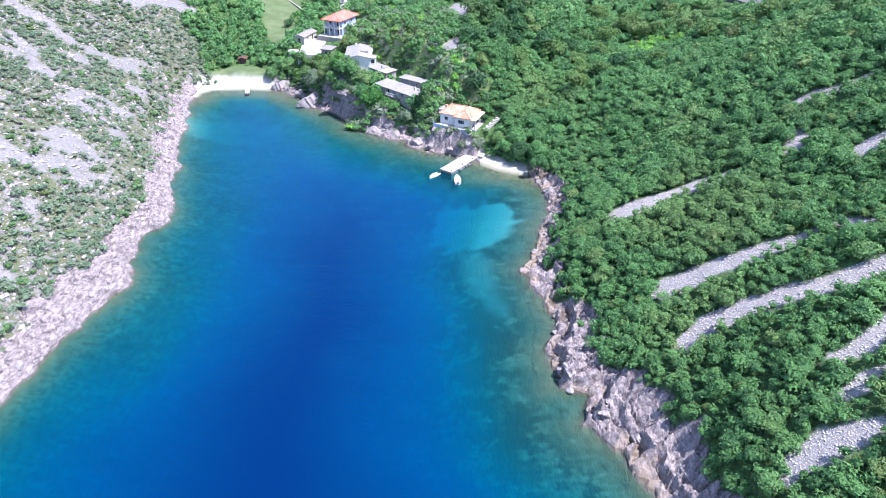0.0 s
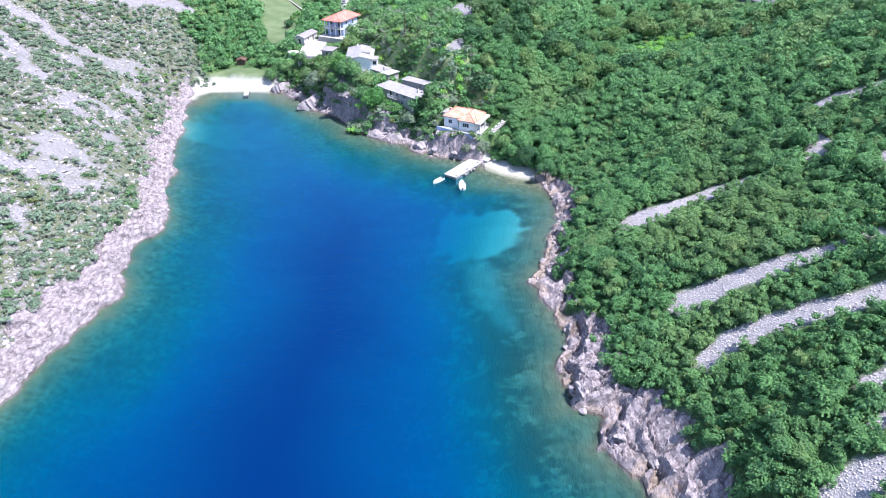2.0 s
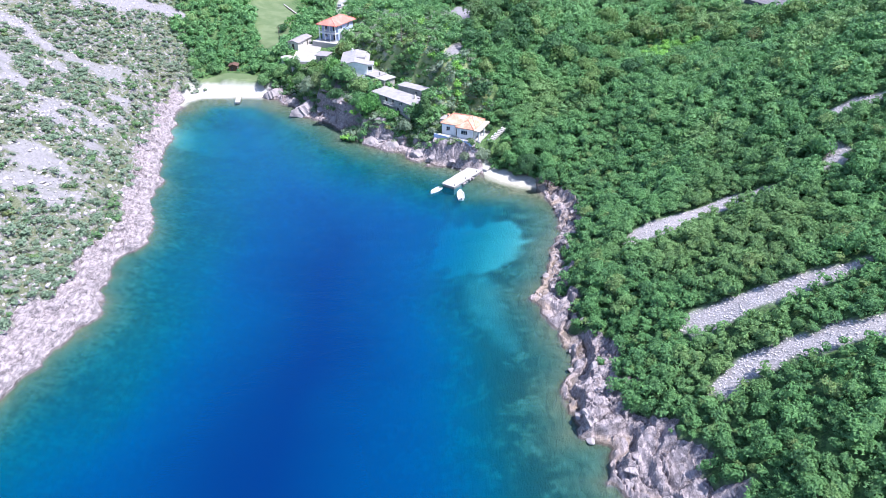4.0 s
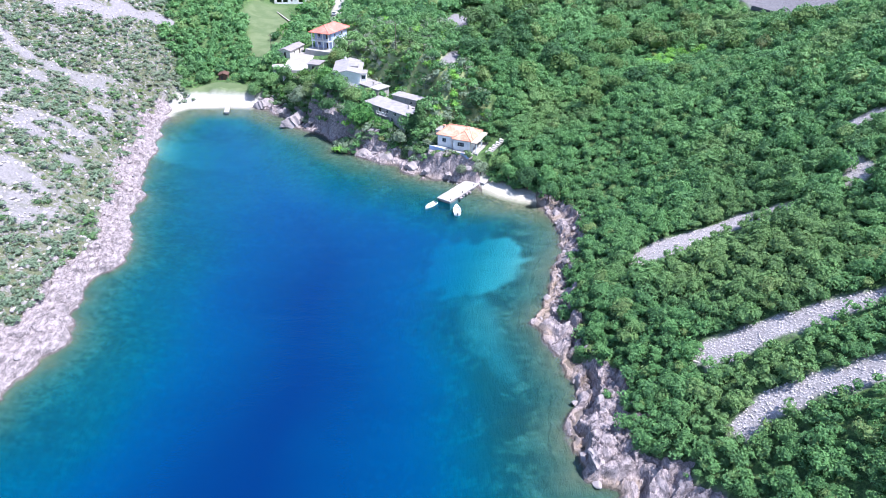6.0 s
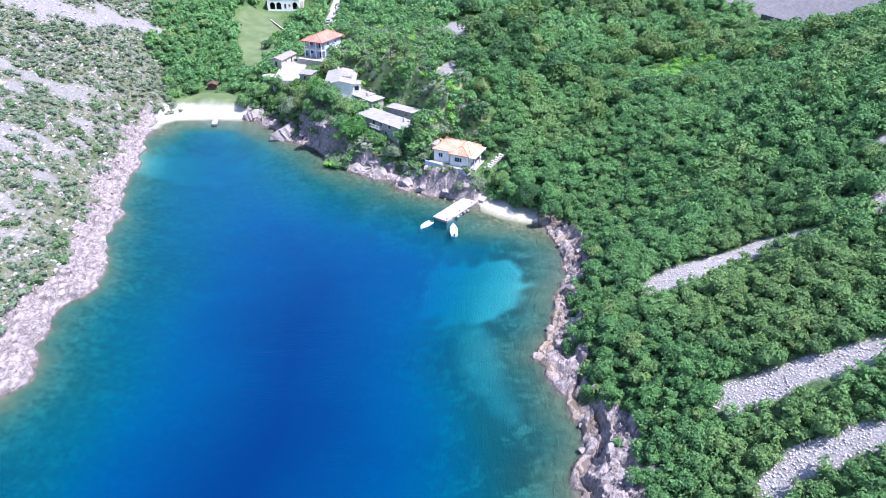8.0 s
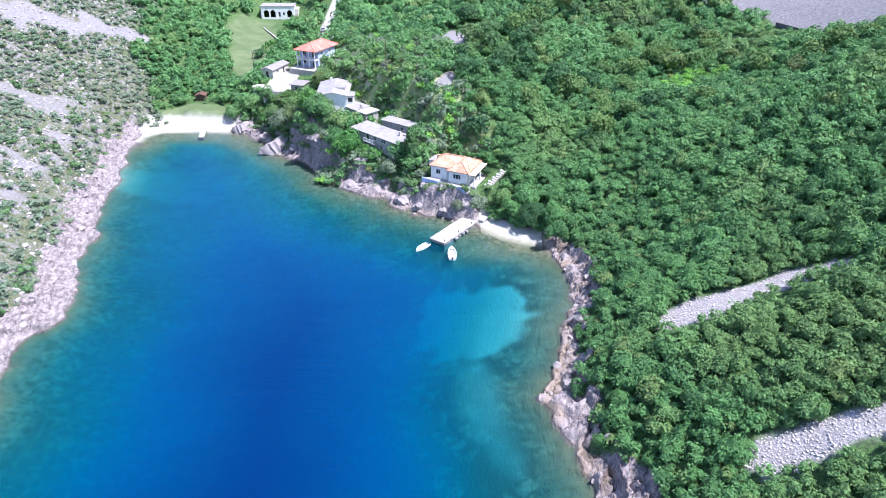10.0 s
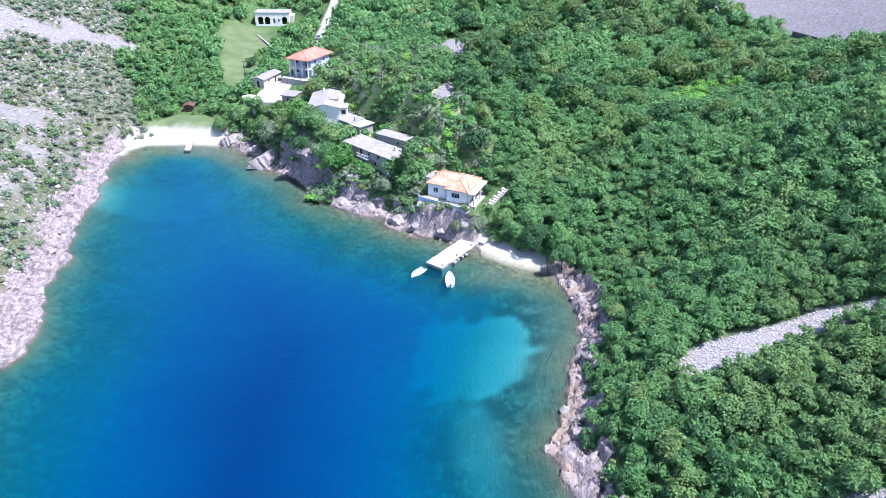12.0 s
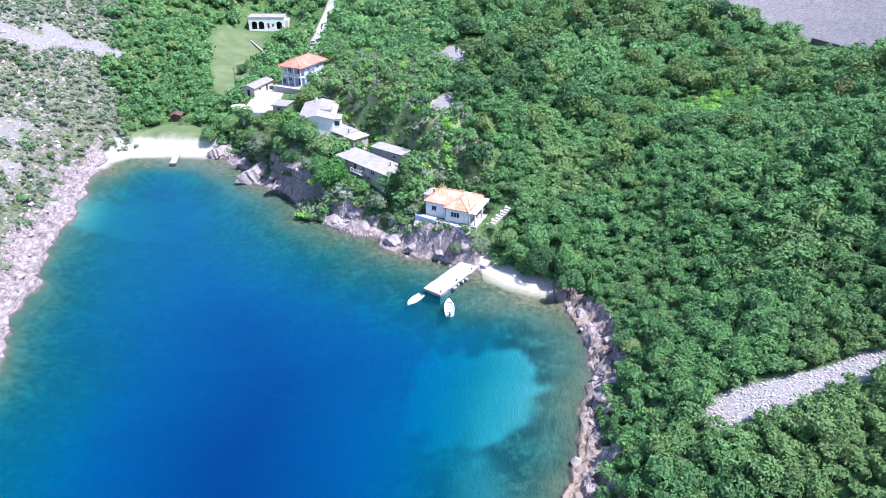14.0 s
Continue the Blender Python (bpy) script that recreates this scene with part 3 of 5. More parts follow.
shore_rock(-112, -60, 46, 240, "pale pinkish bare limestone ramp along the western shore")
shore_rock(-70, 12, 176, 262, "grey broken limestone bank below the houses")
shore_rock(12.0, 62, 44, 180, "jagged limestone ledges and steps under the eastern woods")



# ---------------------------------------------------------------- houses, piers and boats
WHITE = worn("white_render", (0.7, 0.69, 0.68), (0.58, 0.57, 0.56), 1.5, 0.2, 0.85, 0.004)
CREAM = worn("cream_render", (0.52, 0.48, 0.43), (0.42, 0.39, 0.35), 1.3, 0.2, 0.85, 0.004)
GREY_WALL = worn("grey_stone_wall", (0.36, 0.34, 0.33), (0.25, 0.235, 0.23), 0.7, 0.15, 0.9, 0.02)
CONCRETE = worn("pale_concrete", (0.34, 0.32, 0.308), (0.26, 0.243, 0.23), 1.8, 0.14, 0.88, 0.006)
ROOF_PALE = worn("pale_roof_slab", (0.27, 0.252, 0.258), (0.195, 0.18, 0.186), 1.8, 0.16, 0.85, 0.005)
ROOF_GREY = worn("grey_fibre_roof", (0.24, 0.215, 0.22), (0.185, 0.168, 0.17), 1.1, 0.12, 0.85, 0.01)
WOOD = worn("brown_timber", (0.11, 0.058, 0.042), (0.075, 0.042, 0.03), 0.5, 0.06, 0.8, 0.008)
# pale render with the blue of its shaded side put into the colour
SHADE_BLUE = worn("shade_blue_render", (0.38, 0.44, 0.62), (0.3, 0.36, 0.52), 1.0, 0.2, 0.85, 0.004)
FRAME = worn("window_frame_paint", (0.62, 0.6, 0.58), (0.5, 0.48, 0.46), 0.4, 0.05, 0.6, 0.002)
# dark wood of the doors; also colours the shade behind the road arches
DARK = worn("dark_wood_and_arch_shade", (0.045, 0.038, 0.035), (0.07, 0.06, 0.05), 0.3, 0.05, 0.7, 0.003)
EARTH = worn("brown_earth_wall", (0.3, 0.2, 0.15), (0.22, 0.15, 0.115), 0.9, 0.15, 0.9, 0.02)
TERRACOTTA = worn("pale_terracotta", (0.46, 0.36, 0.28), (0.4, 0.3, 0.23), 1.0, 0.2, 0.85, 0.01)
PAVING = worn("bright_paving", (0.31, 0.29, 0.283), (0.235, 0.217, 0.21), 2.6, 0.25, 0.88, 0.006)
# stone of the hill road wall, its shade put into the dark colour
SHADED_STONE = worn("shaded_stone_wall", (0.11, 0.106, 0.112), (0.075, 0.073, 0.076), 0.8, 0.15, 0.9, 0.03)
HULL = worn("white_boat_paint", (0.8, 0.8, 0.8), (0.7, 0.71, 0.72), 0.7, 0.1, 0.35, 0.002, 0.5)
HULL_IN = worn("grey_boat_inside", (0.4, 0.41, 0.42), (0.28, 0.29, 0.3), 0.4, 0.06, 0.6, 0.003)
MOTOR = worn("black_motor_cowl", (0.03, 0.03, 0.032), (0.05, 0.05, 0.05), 0.2, 0.03, 0.35, 0.001, 0.5)


def tiled(name, colour, other, light):
    """Clay tiles: rows of round tiles by relief, each patch fired a little differently."""
    n = Nodes(name)
    row = n.cells(0.42, output="Color", squash=(1, 1, 1.0))
    pick = n.add("SeparateColor", Color=row).outputs[0]
    tone = n.mix(n.step(pick, 0.1, 0.9), colour, other)
    tone = n.mix(n.step(n.noise(2.2, 5, 0.6), 0.48, 0.7, 0, 0.8), tone, light)
    fine = n.noise(0.12, 3)
    return n.finish(tone, 0.85, n.bump(fine, 0.03, 0.8, n.bump(n.cells(0.3), 0.06, 0.7)), 0, 0.2)


TILE_ORANGE = tiled("orange_clay_tiles", (0.44, 0.19, 0.125), (0.5, 0.26, 0.18), (0.55, 0.38, 0.29))
TILE_RED = tiled("red_clay_tiles", (0.5, 0.165, 0.125), (0.43, 0.135, 0.105), (0.52, 0.24, 0.19))


def glass_material():
    n = Nodes("dark_window_glass")
    return n.finish((0.03, 0.04, 0.055), 0.08, None, 0.0, 0.6)


GLASS = glass_material()


def part(name, bm, material, parent=None, label=""):
    me = bpy.data.meshes.new(name)
    bm.to_mesh(me)
    bm.free()
    me.materials.append(material)
    ob = new(name, me)
    ob.parent = parent
    if label:
        tagged(ob, label)
    return ob


def add_box(bm, x0, x1, y0, y1, z0, z1, m=None):
    at = Matrix.Translation(((x0 + x1) / 2, (y0 + y1) / 2, (z0 + z1) / 2)) @ Matrix.Diagonal((x1 - x0, y1 - y0, z1 - z0, 1))
    bmesh.ops.create_cube(bm, size=1, matrix=(m or Matrix()) @ at)


def box(x0, x1, y0, y1, z0, z1, bevel=0.0, m=None):
    bm = bmesh.new()
    add_box(bm, x0, x1, y0, y1, z0, z1, m)
    if bevel:
        bmesh.ops.bevel(bm, geom=bm.edges[:], offset=bevel, segments=1, affect="EDGES")
    return bm


def solid(corners, faces):
    bm = bmesh.new()
    vs = [bm.verts.new(c) for c in corners]
    for f in faces:
        bm.faces.new([vs[i] for i in f])
    bmesh.ops.recalc_face_normals(bm, faces=bm.faces[:])
    return bm


def pierced(length, low, high, thick, openings, m):
    """A wall along x from 0 to length with openings (x0, x1, z0, z1, arched) cut through it."""
    slots = []
    for x0, x1, z0, z1, arched in openings:
        if not arched:
            slots.append((x0, x1, z0, z1))
            continue
        r = (x1 - x0) / 2
        for k in range(8):
            a, b = x0 + r * k / 4, x0 + r * (k + 1) / 4
            off = (a + b) / 2 - x0 - r
            slots.append((a, b, z0, z1 - r + math.sqrt(max(r * r - off * off, 0))))
    cuts = sorted({0.0, length, *(v for s in slots for v in s[:2])})
    bm = bmesh.new()
    for a, b in zip(cuts[:-1], cuts[1:]):
        if b - a < 1e-4:
            continue
        here = sorted((s[2], s[3]) for s in slots if s[0] <= (a + b) / 2 <= s[1])
        z = low
        for z0, z1 in here:
            if z0 > z + 1e-4:
                add_box(bm, a, b, 0, thick, z, z0, m)
            z = z1
        add_box(bm, a, b, 0, thick, z, high, m)
    bmesh.ops.remove_doubles(bm, verts=bm.verts[:], dist=1e-4)
    return bm


def sides(w, d):
    """Where each wall of a w by d house starts, seen from outside, and which way it runs."""
    return {"front": (pose(-w / 2, -d / 2, 0), w), "right": (pose(w / 2, -d / 2, 0, 0, 0, 90), d),
            "back": (pose(w / 2, d / 2, 0, 0, 0, 180), w), "left": (pose(-w / 2, d / 2, 0, 0, 0, 270), d)}


def walls(root, w, d, h, material, openings=(), down=2.5, thick=0.3, label=""):
    """Four walls with windows and doors. openings: (side, kind, x0, x1, z0, z1)."""
    for side, (m, length) in sides(w, d).items():
        mine = [o for o in openings if o[0] == side]
        inset = thick if side in ("left", "right") else 0.0
        run = m @ pose(inset, 0, 0)
        part("wall", pierced(length - 2 * inset, -down, h, thick, [(o[2] - inset, o[3] - inset, o[4], o[5], o[1] == "arch") for o in mine], run), material, root, label)
        for _, kind, x0, x1, z0, z1 in mine:
            if kind == "window":
                frame_bm = bmesh.new()
                for a in ((x0, x1, 0.09, 0.15, z0, z0 + 0.07), (x0, x1, 0.09, 0.15, z1 - 0.07, z1), (x0, x0 + 0.07, 0.09, 0.15, z0 + 0.07, z1 - 0.07),
                          (x1 - 0.07, x1, 0.09, 0.15, z0 + 0.07, z1 - 0.07), ((x0 + x1) / 2 - 0.03, (x0 + x1) / 2 + 0.03, 0.09, 0.15, z0 + 0.07, z1 - 0.07)):
                    add_box(frame_bm, *a, m)
                win = part("window", frame_bm, FRAME, root)
                part("pane", box(x0 + 0.03, x1 - 0.03, 0.16, 0.18, z0 + 0.03, z1 - 0.03, 0, m), GLASS, win, "dark glass pane")
                part("sill", box(x0 - 0.08, x1 + 0.08, -0.07, 0.085, z0 - 0.07, z0 - 0.003, 0.01, m), CONCRETE, win)
            elif kind == "door":
                leaf = part("door", box(x0 + 0.02, x1 - 0.02, 0.12, 0.17, z0, z1 - 0.02, 0.01, m), DARK, root, "dark wooden door")
                part("handle", box(x1 - 0.18, x1 - 0.08, 0.06, 0.115, z0 + 1.0, z0 + 1.04, 0, m), FRAME, leaf)
    part("floor", box(-w / 2 + thick, w / 2 - thick, -d / 2 + thick, d / 2 - thick, -0.15, 0.0), CONCRETE, root)


def hip_roof(root, x0, x1, y0, y1, z, rise, material, cut=None, thick=0.16, name="roof"):
    """A hipped roof over a rectangle; the ridge runs along the longer side. cut: how far in the hips reach."""
    along_x = (x1 - x0) >= (y1 - y0)
    half = (y1 - y0 if along_x else x1 - x0) / 2
    cut = half if cut is None else cut
    mx, my = (x0 + x1) / 2, (y0 + y1) / 2
    a, b = ((x0 + cut, my), (x1 - cut, my)) if along_x else ((mx, y0 + cut), (mx, y1 - cut))
    c = [(x0, y0, z), (x1, y0, z), (x1, y1, z), (x0, y1, z), (*a, z + rise), (*b, z + rise)]
    low = [(px, py, z - thick) for px, py, _ in c[:4]]
    faces = [(0, 1, 5, 4), (2, 3, 4, 5), (1, 2, 5), (3, 0, 4)] if along_x else [(0, 1, 4), (1, 2, 5, 4), (2, 3, 5), (3, 0, 4, 5)]
    faces += [(0, 1, 7, 6), (1, 2, 8, 7), (2, 3, 9, 8), (3, 0, 6, 9), (6, 7, 8, 9)]
    roof = part(name, solid(c + low, faces), material, root)
    for p, q in ((4, 5), (0, 4), (3, 4) if along_x else (1, 4), (1, 5) if along_x else (2, 5), (2, 5) if along_x else (3, 5)):
        ridge_cap(roof, c[p], c[q], material)
    return roof


def ridge_cap(roof, p, q, material):
    p, q = Vector(p), Vector(q)
    if (q - p).length < 0.2:
        return
    bm = bmesh.new()
    turn = (q - p).to_track_quat("Z", "Y").to_matrix().to_4x4()
    bmesh.ops.create_cone(bm, cap_ends=True, segments=8, radius1=0.13, radius2=0.13, depth=(q - p).length, matrix=Matrix.Translation((p + q) / 2 + Vector((0, 0, 0.02))) @ turn)
    part("ridge_tiles", bm, material, roof)


def gable_roof(root, x0, x1, y0, y1, z, rise, material, thick=0.18, wall=None):
    """A roof with its ridge along y."""
    mx = (x0 + x1) / 2
    c = [(x0, y0, z), (mx, y0, z + rise), (x1, y0, z), (x0, y1, z), (mx, y1, z + rise), (x1, y1, z)]
    c += [(px, py, pz - thick) for px, py, pz in c]
    part("roof", solid(c, [(0, 1, 4, 3), (1, 2, 5, 4), (0, 6, 7, 1), (1, 7, 8, 2), (3, 4, 10, 9), (4, 5, 11, 10), (0, 3, 9, 6), (2, 8, 11, 5), (6, 9, 10, 7), (7, 10, 11, 8)]), material, root)
    if wall:
        for a, b in ((y0 + 0.35, y0 + 0.6), (y1 - 0.6, y1 - 0.35)):
            k = 0.4
            t = [(x0 + k, a, z - 0.3), (x1 - k, a, z - 0.3), (x1 - k, a, z - 0.1), (mx, a, z + rise - 0.2), (x0 + k, a, z - 0.1)]
            part("gable", solid(t + [(px, b, pz) for px, _, pz in t], [(0, 1, 2, 3, 4), (5, 6, 7, 8, 9), (0, 1, 6, 5), (1, 2, 7, 6), (2, 3, 8, 7), (3, 4, 9, 8), (4, 0, 5, 9)]), wall, root)


def slab_roof(root, x0, x1, y0, y1, z, material, thick=0.25, fall=0.0, rim=0.0):
    """A flat or gently falling roof slab, lower at its front edge."""
    c = [(x0, y0, z - fall), (x1, y0, z - fall), (x1, y1, z), (x0, y1, z)]
    c += [(px, py, pz - thick) for px, py, pz in c]
    roof = part("roof", solid(c, [(0, 1, 2, 3), (4, 7, 6, 5), (0, 4, 5, 1), (1, 5, 6, 2), (2, 6, 7, 3), (3, 7, 4, 0)]), material, root)
    if rim:
        for a in ((x0, x1, y0, y0 + 0.2, z - fall, z - fall + rim), (x0, x1, y1 - 0.2, y1, z, z + rim)):
            part("parapet", box(*a), material, roof)
    return roof


def posts(root, places, low, high, side, material, name="post"):
    for px, py in places:
        part(name, box(px - side / 2, px + side / 2, py - side / 2, py + side / 2, low, high, 0.02), material, root)


def railing(root, p, q, z, high, material, step=0.5):
    """A rail with its bars between two places."""
    p, q = Vector((*p, z)), Vector((*q, z))
    rail = new("railing")
    rail.parent = root
    turn = Matrix.Translation(p) @ (q - p).to_track_quat("X", "Z").to_matrix().to_4x4()
    length = (q - p).length
    part("handrail", box(0, length, -0.05, 0.05, high - 0.09, high, 0.01, turn), material, rail)
    part("handrail", box(0, length, -0.04, 0.04, 0.08, 0.15, 0.01, turn), material, rail)
    for k in range(int(length / step) + 1):
        part("baluster", box(k * step - 0.035, k * step + 0.035, -0.035, 0.035, 0.15, high - 0.09, 0, turn), material, rail)


def home(name, place, label, category="house"):
    root = new(name)
    root.matrix_world = place
    return tagged(root, label, category)


FOOTPRINTS = [(4.5, 195, 16, 11, -22), (-17.1, 211.4, 19, 8, -42), (-33.6, 234.8, 9, 17, 5), (-46, 278, 14, 20, -22), (-26.2, 228.7, 16, 7, -42), (13.4, 193.2, 2.5, 8, -38), (-41, 270, 9, 10, -22), (-46, 264, 11, 9, -20),
              (-59.3, 270.5, 5, 12, -14), (-55.5, 262, 9, 27, 4), (-81, 368, 24, 22, 4), (-46.8, 249.6, 5, 6, -14), (-12, 215, 11, 6, -30), (-7.6, 212.6, 5, 5, -42), (-86, 266.5, 4, 4, 0), (-53.5, 329, 4, 7, 0)]


def orange_house():
    root = home("house", pose(3.4, 196.2, 7.35, 0, 0, -22), "white one-storey house with an orange clay-tile hipped roof above the pier")
    walls(root, 10.2, 7.4, 3.1, WHITE, [("front", "window", 1.3, 2.5, 1.0, 2.2), ("front", "door", 4.5, 5.4, 0, 2.1),
                                      ("right", "door", 2.6, 3.5, 0, 2.1), ("left", "window", 3, 4.2, 1.0, 2.2)])
    wing = new("wing")
    wing.parent = root
    for a, o in (((5.1, 10.2, -1.3, 0), True),):
        m = pose(0.1, -4.9, 0)
        part("wall", pierced(5.0, -2.5, 3.1, 0.3, [(1.2, 3.2, 1.0, 2.2, False)], m), WHITE, wing)
        part("pane", box(1.22, 3.18, 0.16, 0.18, 1.02, 2.18, 0, m), GLASS, wing, "dark glass pane")
        bars = bmesh.new()
        for px in (1.2, 1.86, 2.53, 3.13):
            add_box(bars, px, px + 0.07, 0.08, 0.15, 1.0, 2.2, m)
        part("window_frame", bars, FRAME, wing)
        for px in (0.0, 4.7):
            part("wall", box(px, px + 0.3, 0.3, 1.2, -2.5, 3.1, 0, m), WHITE, wing)
    hip_roof(root, -5.5, 5.5, -4.0, 4.1, 3.12, 2.0, TILE_ORANGE, 2.6)
    hip_roof(root, -0.3, 5.5, -5.4, 1.5, 3.12, 1.75, TILE_ORANGE, 2.7, 0.17, "wing_roof")
    slab_roof(root, 5.4, 7.2, -5.2, 3.4, 2.98, TERRACOTTA, 0.16, 0.15)
    posts(root, [(6.9, -4.9), (6.9, -0.8), (6.9, 3.0), (5.7, -4.9)], -1.5, 2.66, 0.26, WHITE, "pillar")
    part("porch_floor", box(5.12, 7.4, -5.4, 3.6, -1.9, -0.02, 0.03), CONCRETE, root)
    edge = [(-6.9, -5.2), (6.2, -7.3), (6.2, -4.96), (-5.4, -4.2)]
    part("terrace", solid([(a, b, z) for z in (-2.6, -0.1) for a, b in edge], [(0, 1, 2, 3), (4, 5, 6, 7), (0, 1, 5, 4), (1, 2, 6, 5), (2, 3, 7, 6), (3, 0, 4, 7)]), CONCRETE, root, "pale concrete terrace before the house")
    # the parapet's bluish shade is part of its render colour
    part("terrace_wall", box(0, 13.2, -0.24, -0.02, -2.6, 0.12, 0.03, pose(-6.9, -5.2, 0, 0, 0, -9.1)), SHADE_BLUE, root, "parapet wall tinted with its bluish shade")
    part("annex", box(-7.4, -5.12, 0.2, 3.6, -2, 2.5, 0.02), WHITE, root)
    part("annex_roof", box(-7.6, -5.12, 0.0, 3.8, 2.5, 2.68, 0.02), ROOF_PALE, root)
    part("chimney", box(-4.9, -4.3, -0.4, 0.2, 2.9, 4.5, 0.02), CREAM, root)
    part("chimney_cap", box(-5.0, -4.2, -0.5, 0.3, 4.5, 4.62, 0.01), TILE_ORANGE, root)
    steps = home("garden_steps", pose(11.4, 190.4, float(land(11.4, 190.4)), 0, 0, -38), "white garden steps climbing beside the tiled house", "steps")
    top = float(land(15.6, 195.8)) - float(land(11.4, 190.4))
    for k in range(9):
        z = 0.25 + top * k / 8
        part("step", box(-0.6, 0.6, k * 0.84 - 0.4, k * 0.84 + 0.43, z - 1.6, z, 0.03), CONCRETE, steps)
        if k % 2 == 0:
            part("block", box(-0.9, -0.61, k * 0.84 - 0.4, k * 0.84 + 0.3, z - 1.6, z + 0.18, 0.03), WHITE, steps)


def long_house():
    root = home("house", pose(-17.1, 211.4, 8.4, 0, 0, -42), "grey stone two-storey house with a pale flat roof among trees")
    w, d = 16.6, 5.3
    holes = [("front", "window", x0, x0 + 1.1, 0.7, 1.8) for x0 in (1.2, 4.2, 10.6)] + [("front", "window", x0, x0 + 1.2, 2.7, 3.8) for x0 in (0.9, 8.4, 11.8)]
    walls(root, w, d, 4.3, GREY_WALL, holes + [("front", "door", 5.6, 6.6, 2.3, 4.1), ("right", "window", 2, 3.3, 2.6, 3.7)])
    slab_roof(root, -8.9, 10.0, -3.3, 3.2, 4.7, ROOF_PALE, 0.22, 0.35)
    part("awning", box(-10.6, -8.32, -2.4, 0.6, 3.3, 3.45, 0.02), ROOF_GREY, root, "grey lean-to roof")
    posts(root, [(-10.4, -2.2), (-10.4, 0.4)], -1.5, 3.3, 0.16, WOOD)
    slab = part("balcony", box(-2.4, 1.8, -3.95, -2.66, 2.05, 2.2, 0.02), CONCRETE, root)
    railing(root, (-2.4, -3.9), (1.8, -3.9), 2.2, 1.0, WHITE, 0.6)
    part("chimney", box(6.2, 6.7, 1.0, 1.5, 4.4, 5.7, 0.02), CREAM, root)
    part("water_tank", box(7.1, 7.9, 1.7, 2.4, 4.5, 5.0, 0.1), ROOF_GREY, root)
    side = home("outhouse", pose(-7.4, 212.2, 9.3, 0, 0, -36), "small cream garden room with a pale slab roof", "outhouse")
    walls(side, 3.6, 3.0, 2.0, CREAM, [("front", "door", 1.4, 2.3, 0, 1.8)], 3, 0.2)
    slab_roof(side, -2.2, 2.2, -1.9, 1.9, 2.2, CREAM, 0.18, 0.1)
    back = home("outhouse", pose(-12.4, 217.0, 10.8, 0, 0, -34), "low annex with a pale flat roof behind the stone house", "outhouse")
    walls(back, 9.4, 3.4, 3.0, GREY_WALL, [("front", "window", 6.6, 7.4, 1.4, 2.3)], 5)
    slab_roof(back, -5.0, 5.0, -2.0, 2.0, 3.22, ROOF_PALE, 0.2, 0.1)
    low = home("outhouse", pose(-26.0, 228.9, 11.1, 0, 0, -42), "grey low house with a stepped pale flat roof", "outhouse")
    walls(low, 14.2, 4.8, 3.0, GREY_WALL, [("front", "window", x0, x0 + 0.9, 1.1, 2.1) for x0 in (2.6, 9.6, 12.2)] + [("front", "door", 6.0, 6.9, 0, 2.0)], 4)
    slab_roof(low, -7.4, 3.2, -2.8, 2.8, 3.3, ROOF_PALE, 0.22, 0.15)
    slab_roof(low, 3.25, 7.5, -2.7, 2.7, 3.08, CONCRETE, 0.2, 0.1)
    part("chimney", box(2.5, 3.0, -0.4, 0.1, 3.2, 4.2, 0.02), GREY_WALL, low)


def white_house():
    root = home("house", pose(-33.1, 234.8, 14.0, 0, 0, 4), "white gabled house with a pale weathered roof among trees")
    walls(root, 8.4, 14.4, 3.4, WHITE, [("front", "window", 2.0, 2.9, 1.3, 2.4), ("front", "window", 3.6, 4.5, 1.3, 2.4), ("left", "window", 4, 5.2, 1.2, 2.3), ("right", "window", 3, 4.2, 1.2, 2.3)], 4)
    gable_roof(root, -4.8, 4.8, -7.8, 7.8, 3.5, 1.1, ROOF_PALE, wall=WHITE)
    part("chimney", box(-1.6, -1.0, 5.6, 6.2, 3.8, 5.2, 0.02), WHITE, root)
    part("dormer", box(0.6, 3.4, -2.6, 0.6, 3.7, 4.6, 0.03), ROOF_PALE, root)
    part("loggia_wall", box(4.22, 6.0, -5.6, -2.0, -4, 2.9, 0.02), WHITE, root)
    part("loggia_roof", box(4.22, 6.4, -6.0, -1.6, 2.9, 3.1, 0.02), ROOF_PALE, root)
    part("loggia_window", box(4.5, 5.7, -5.64, -5.601, 1.2, 2.4), GLASS, root, "dark glass pane")


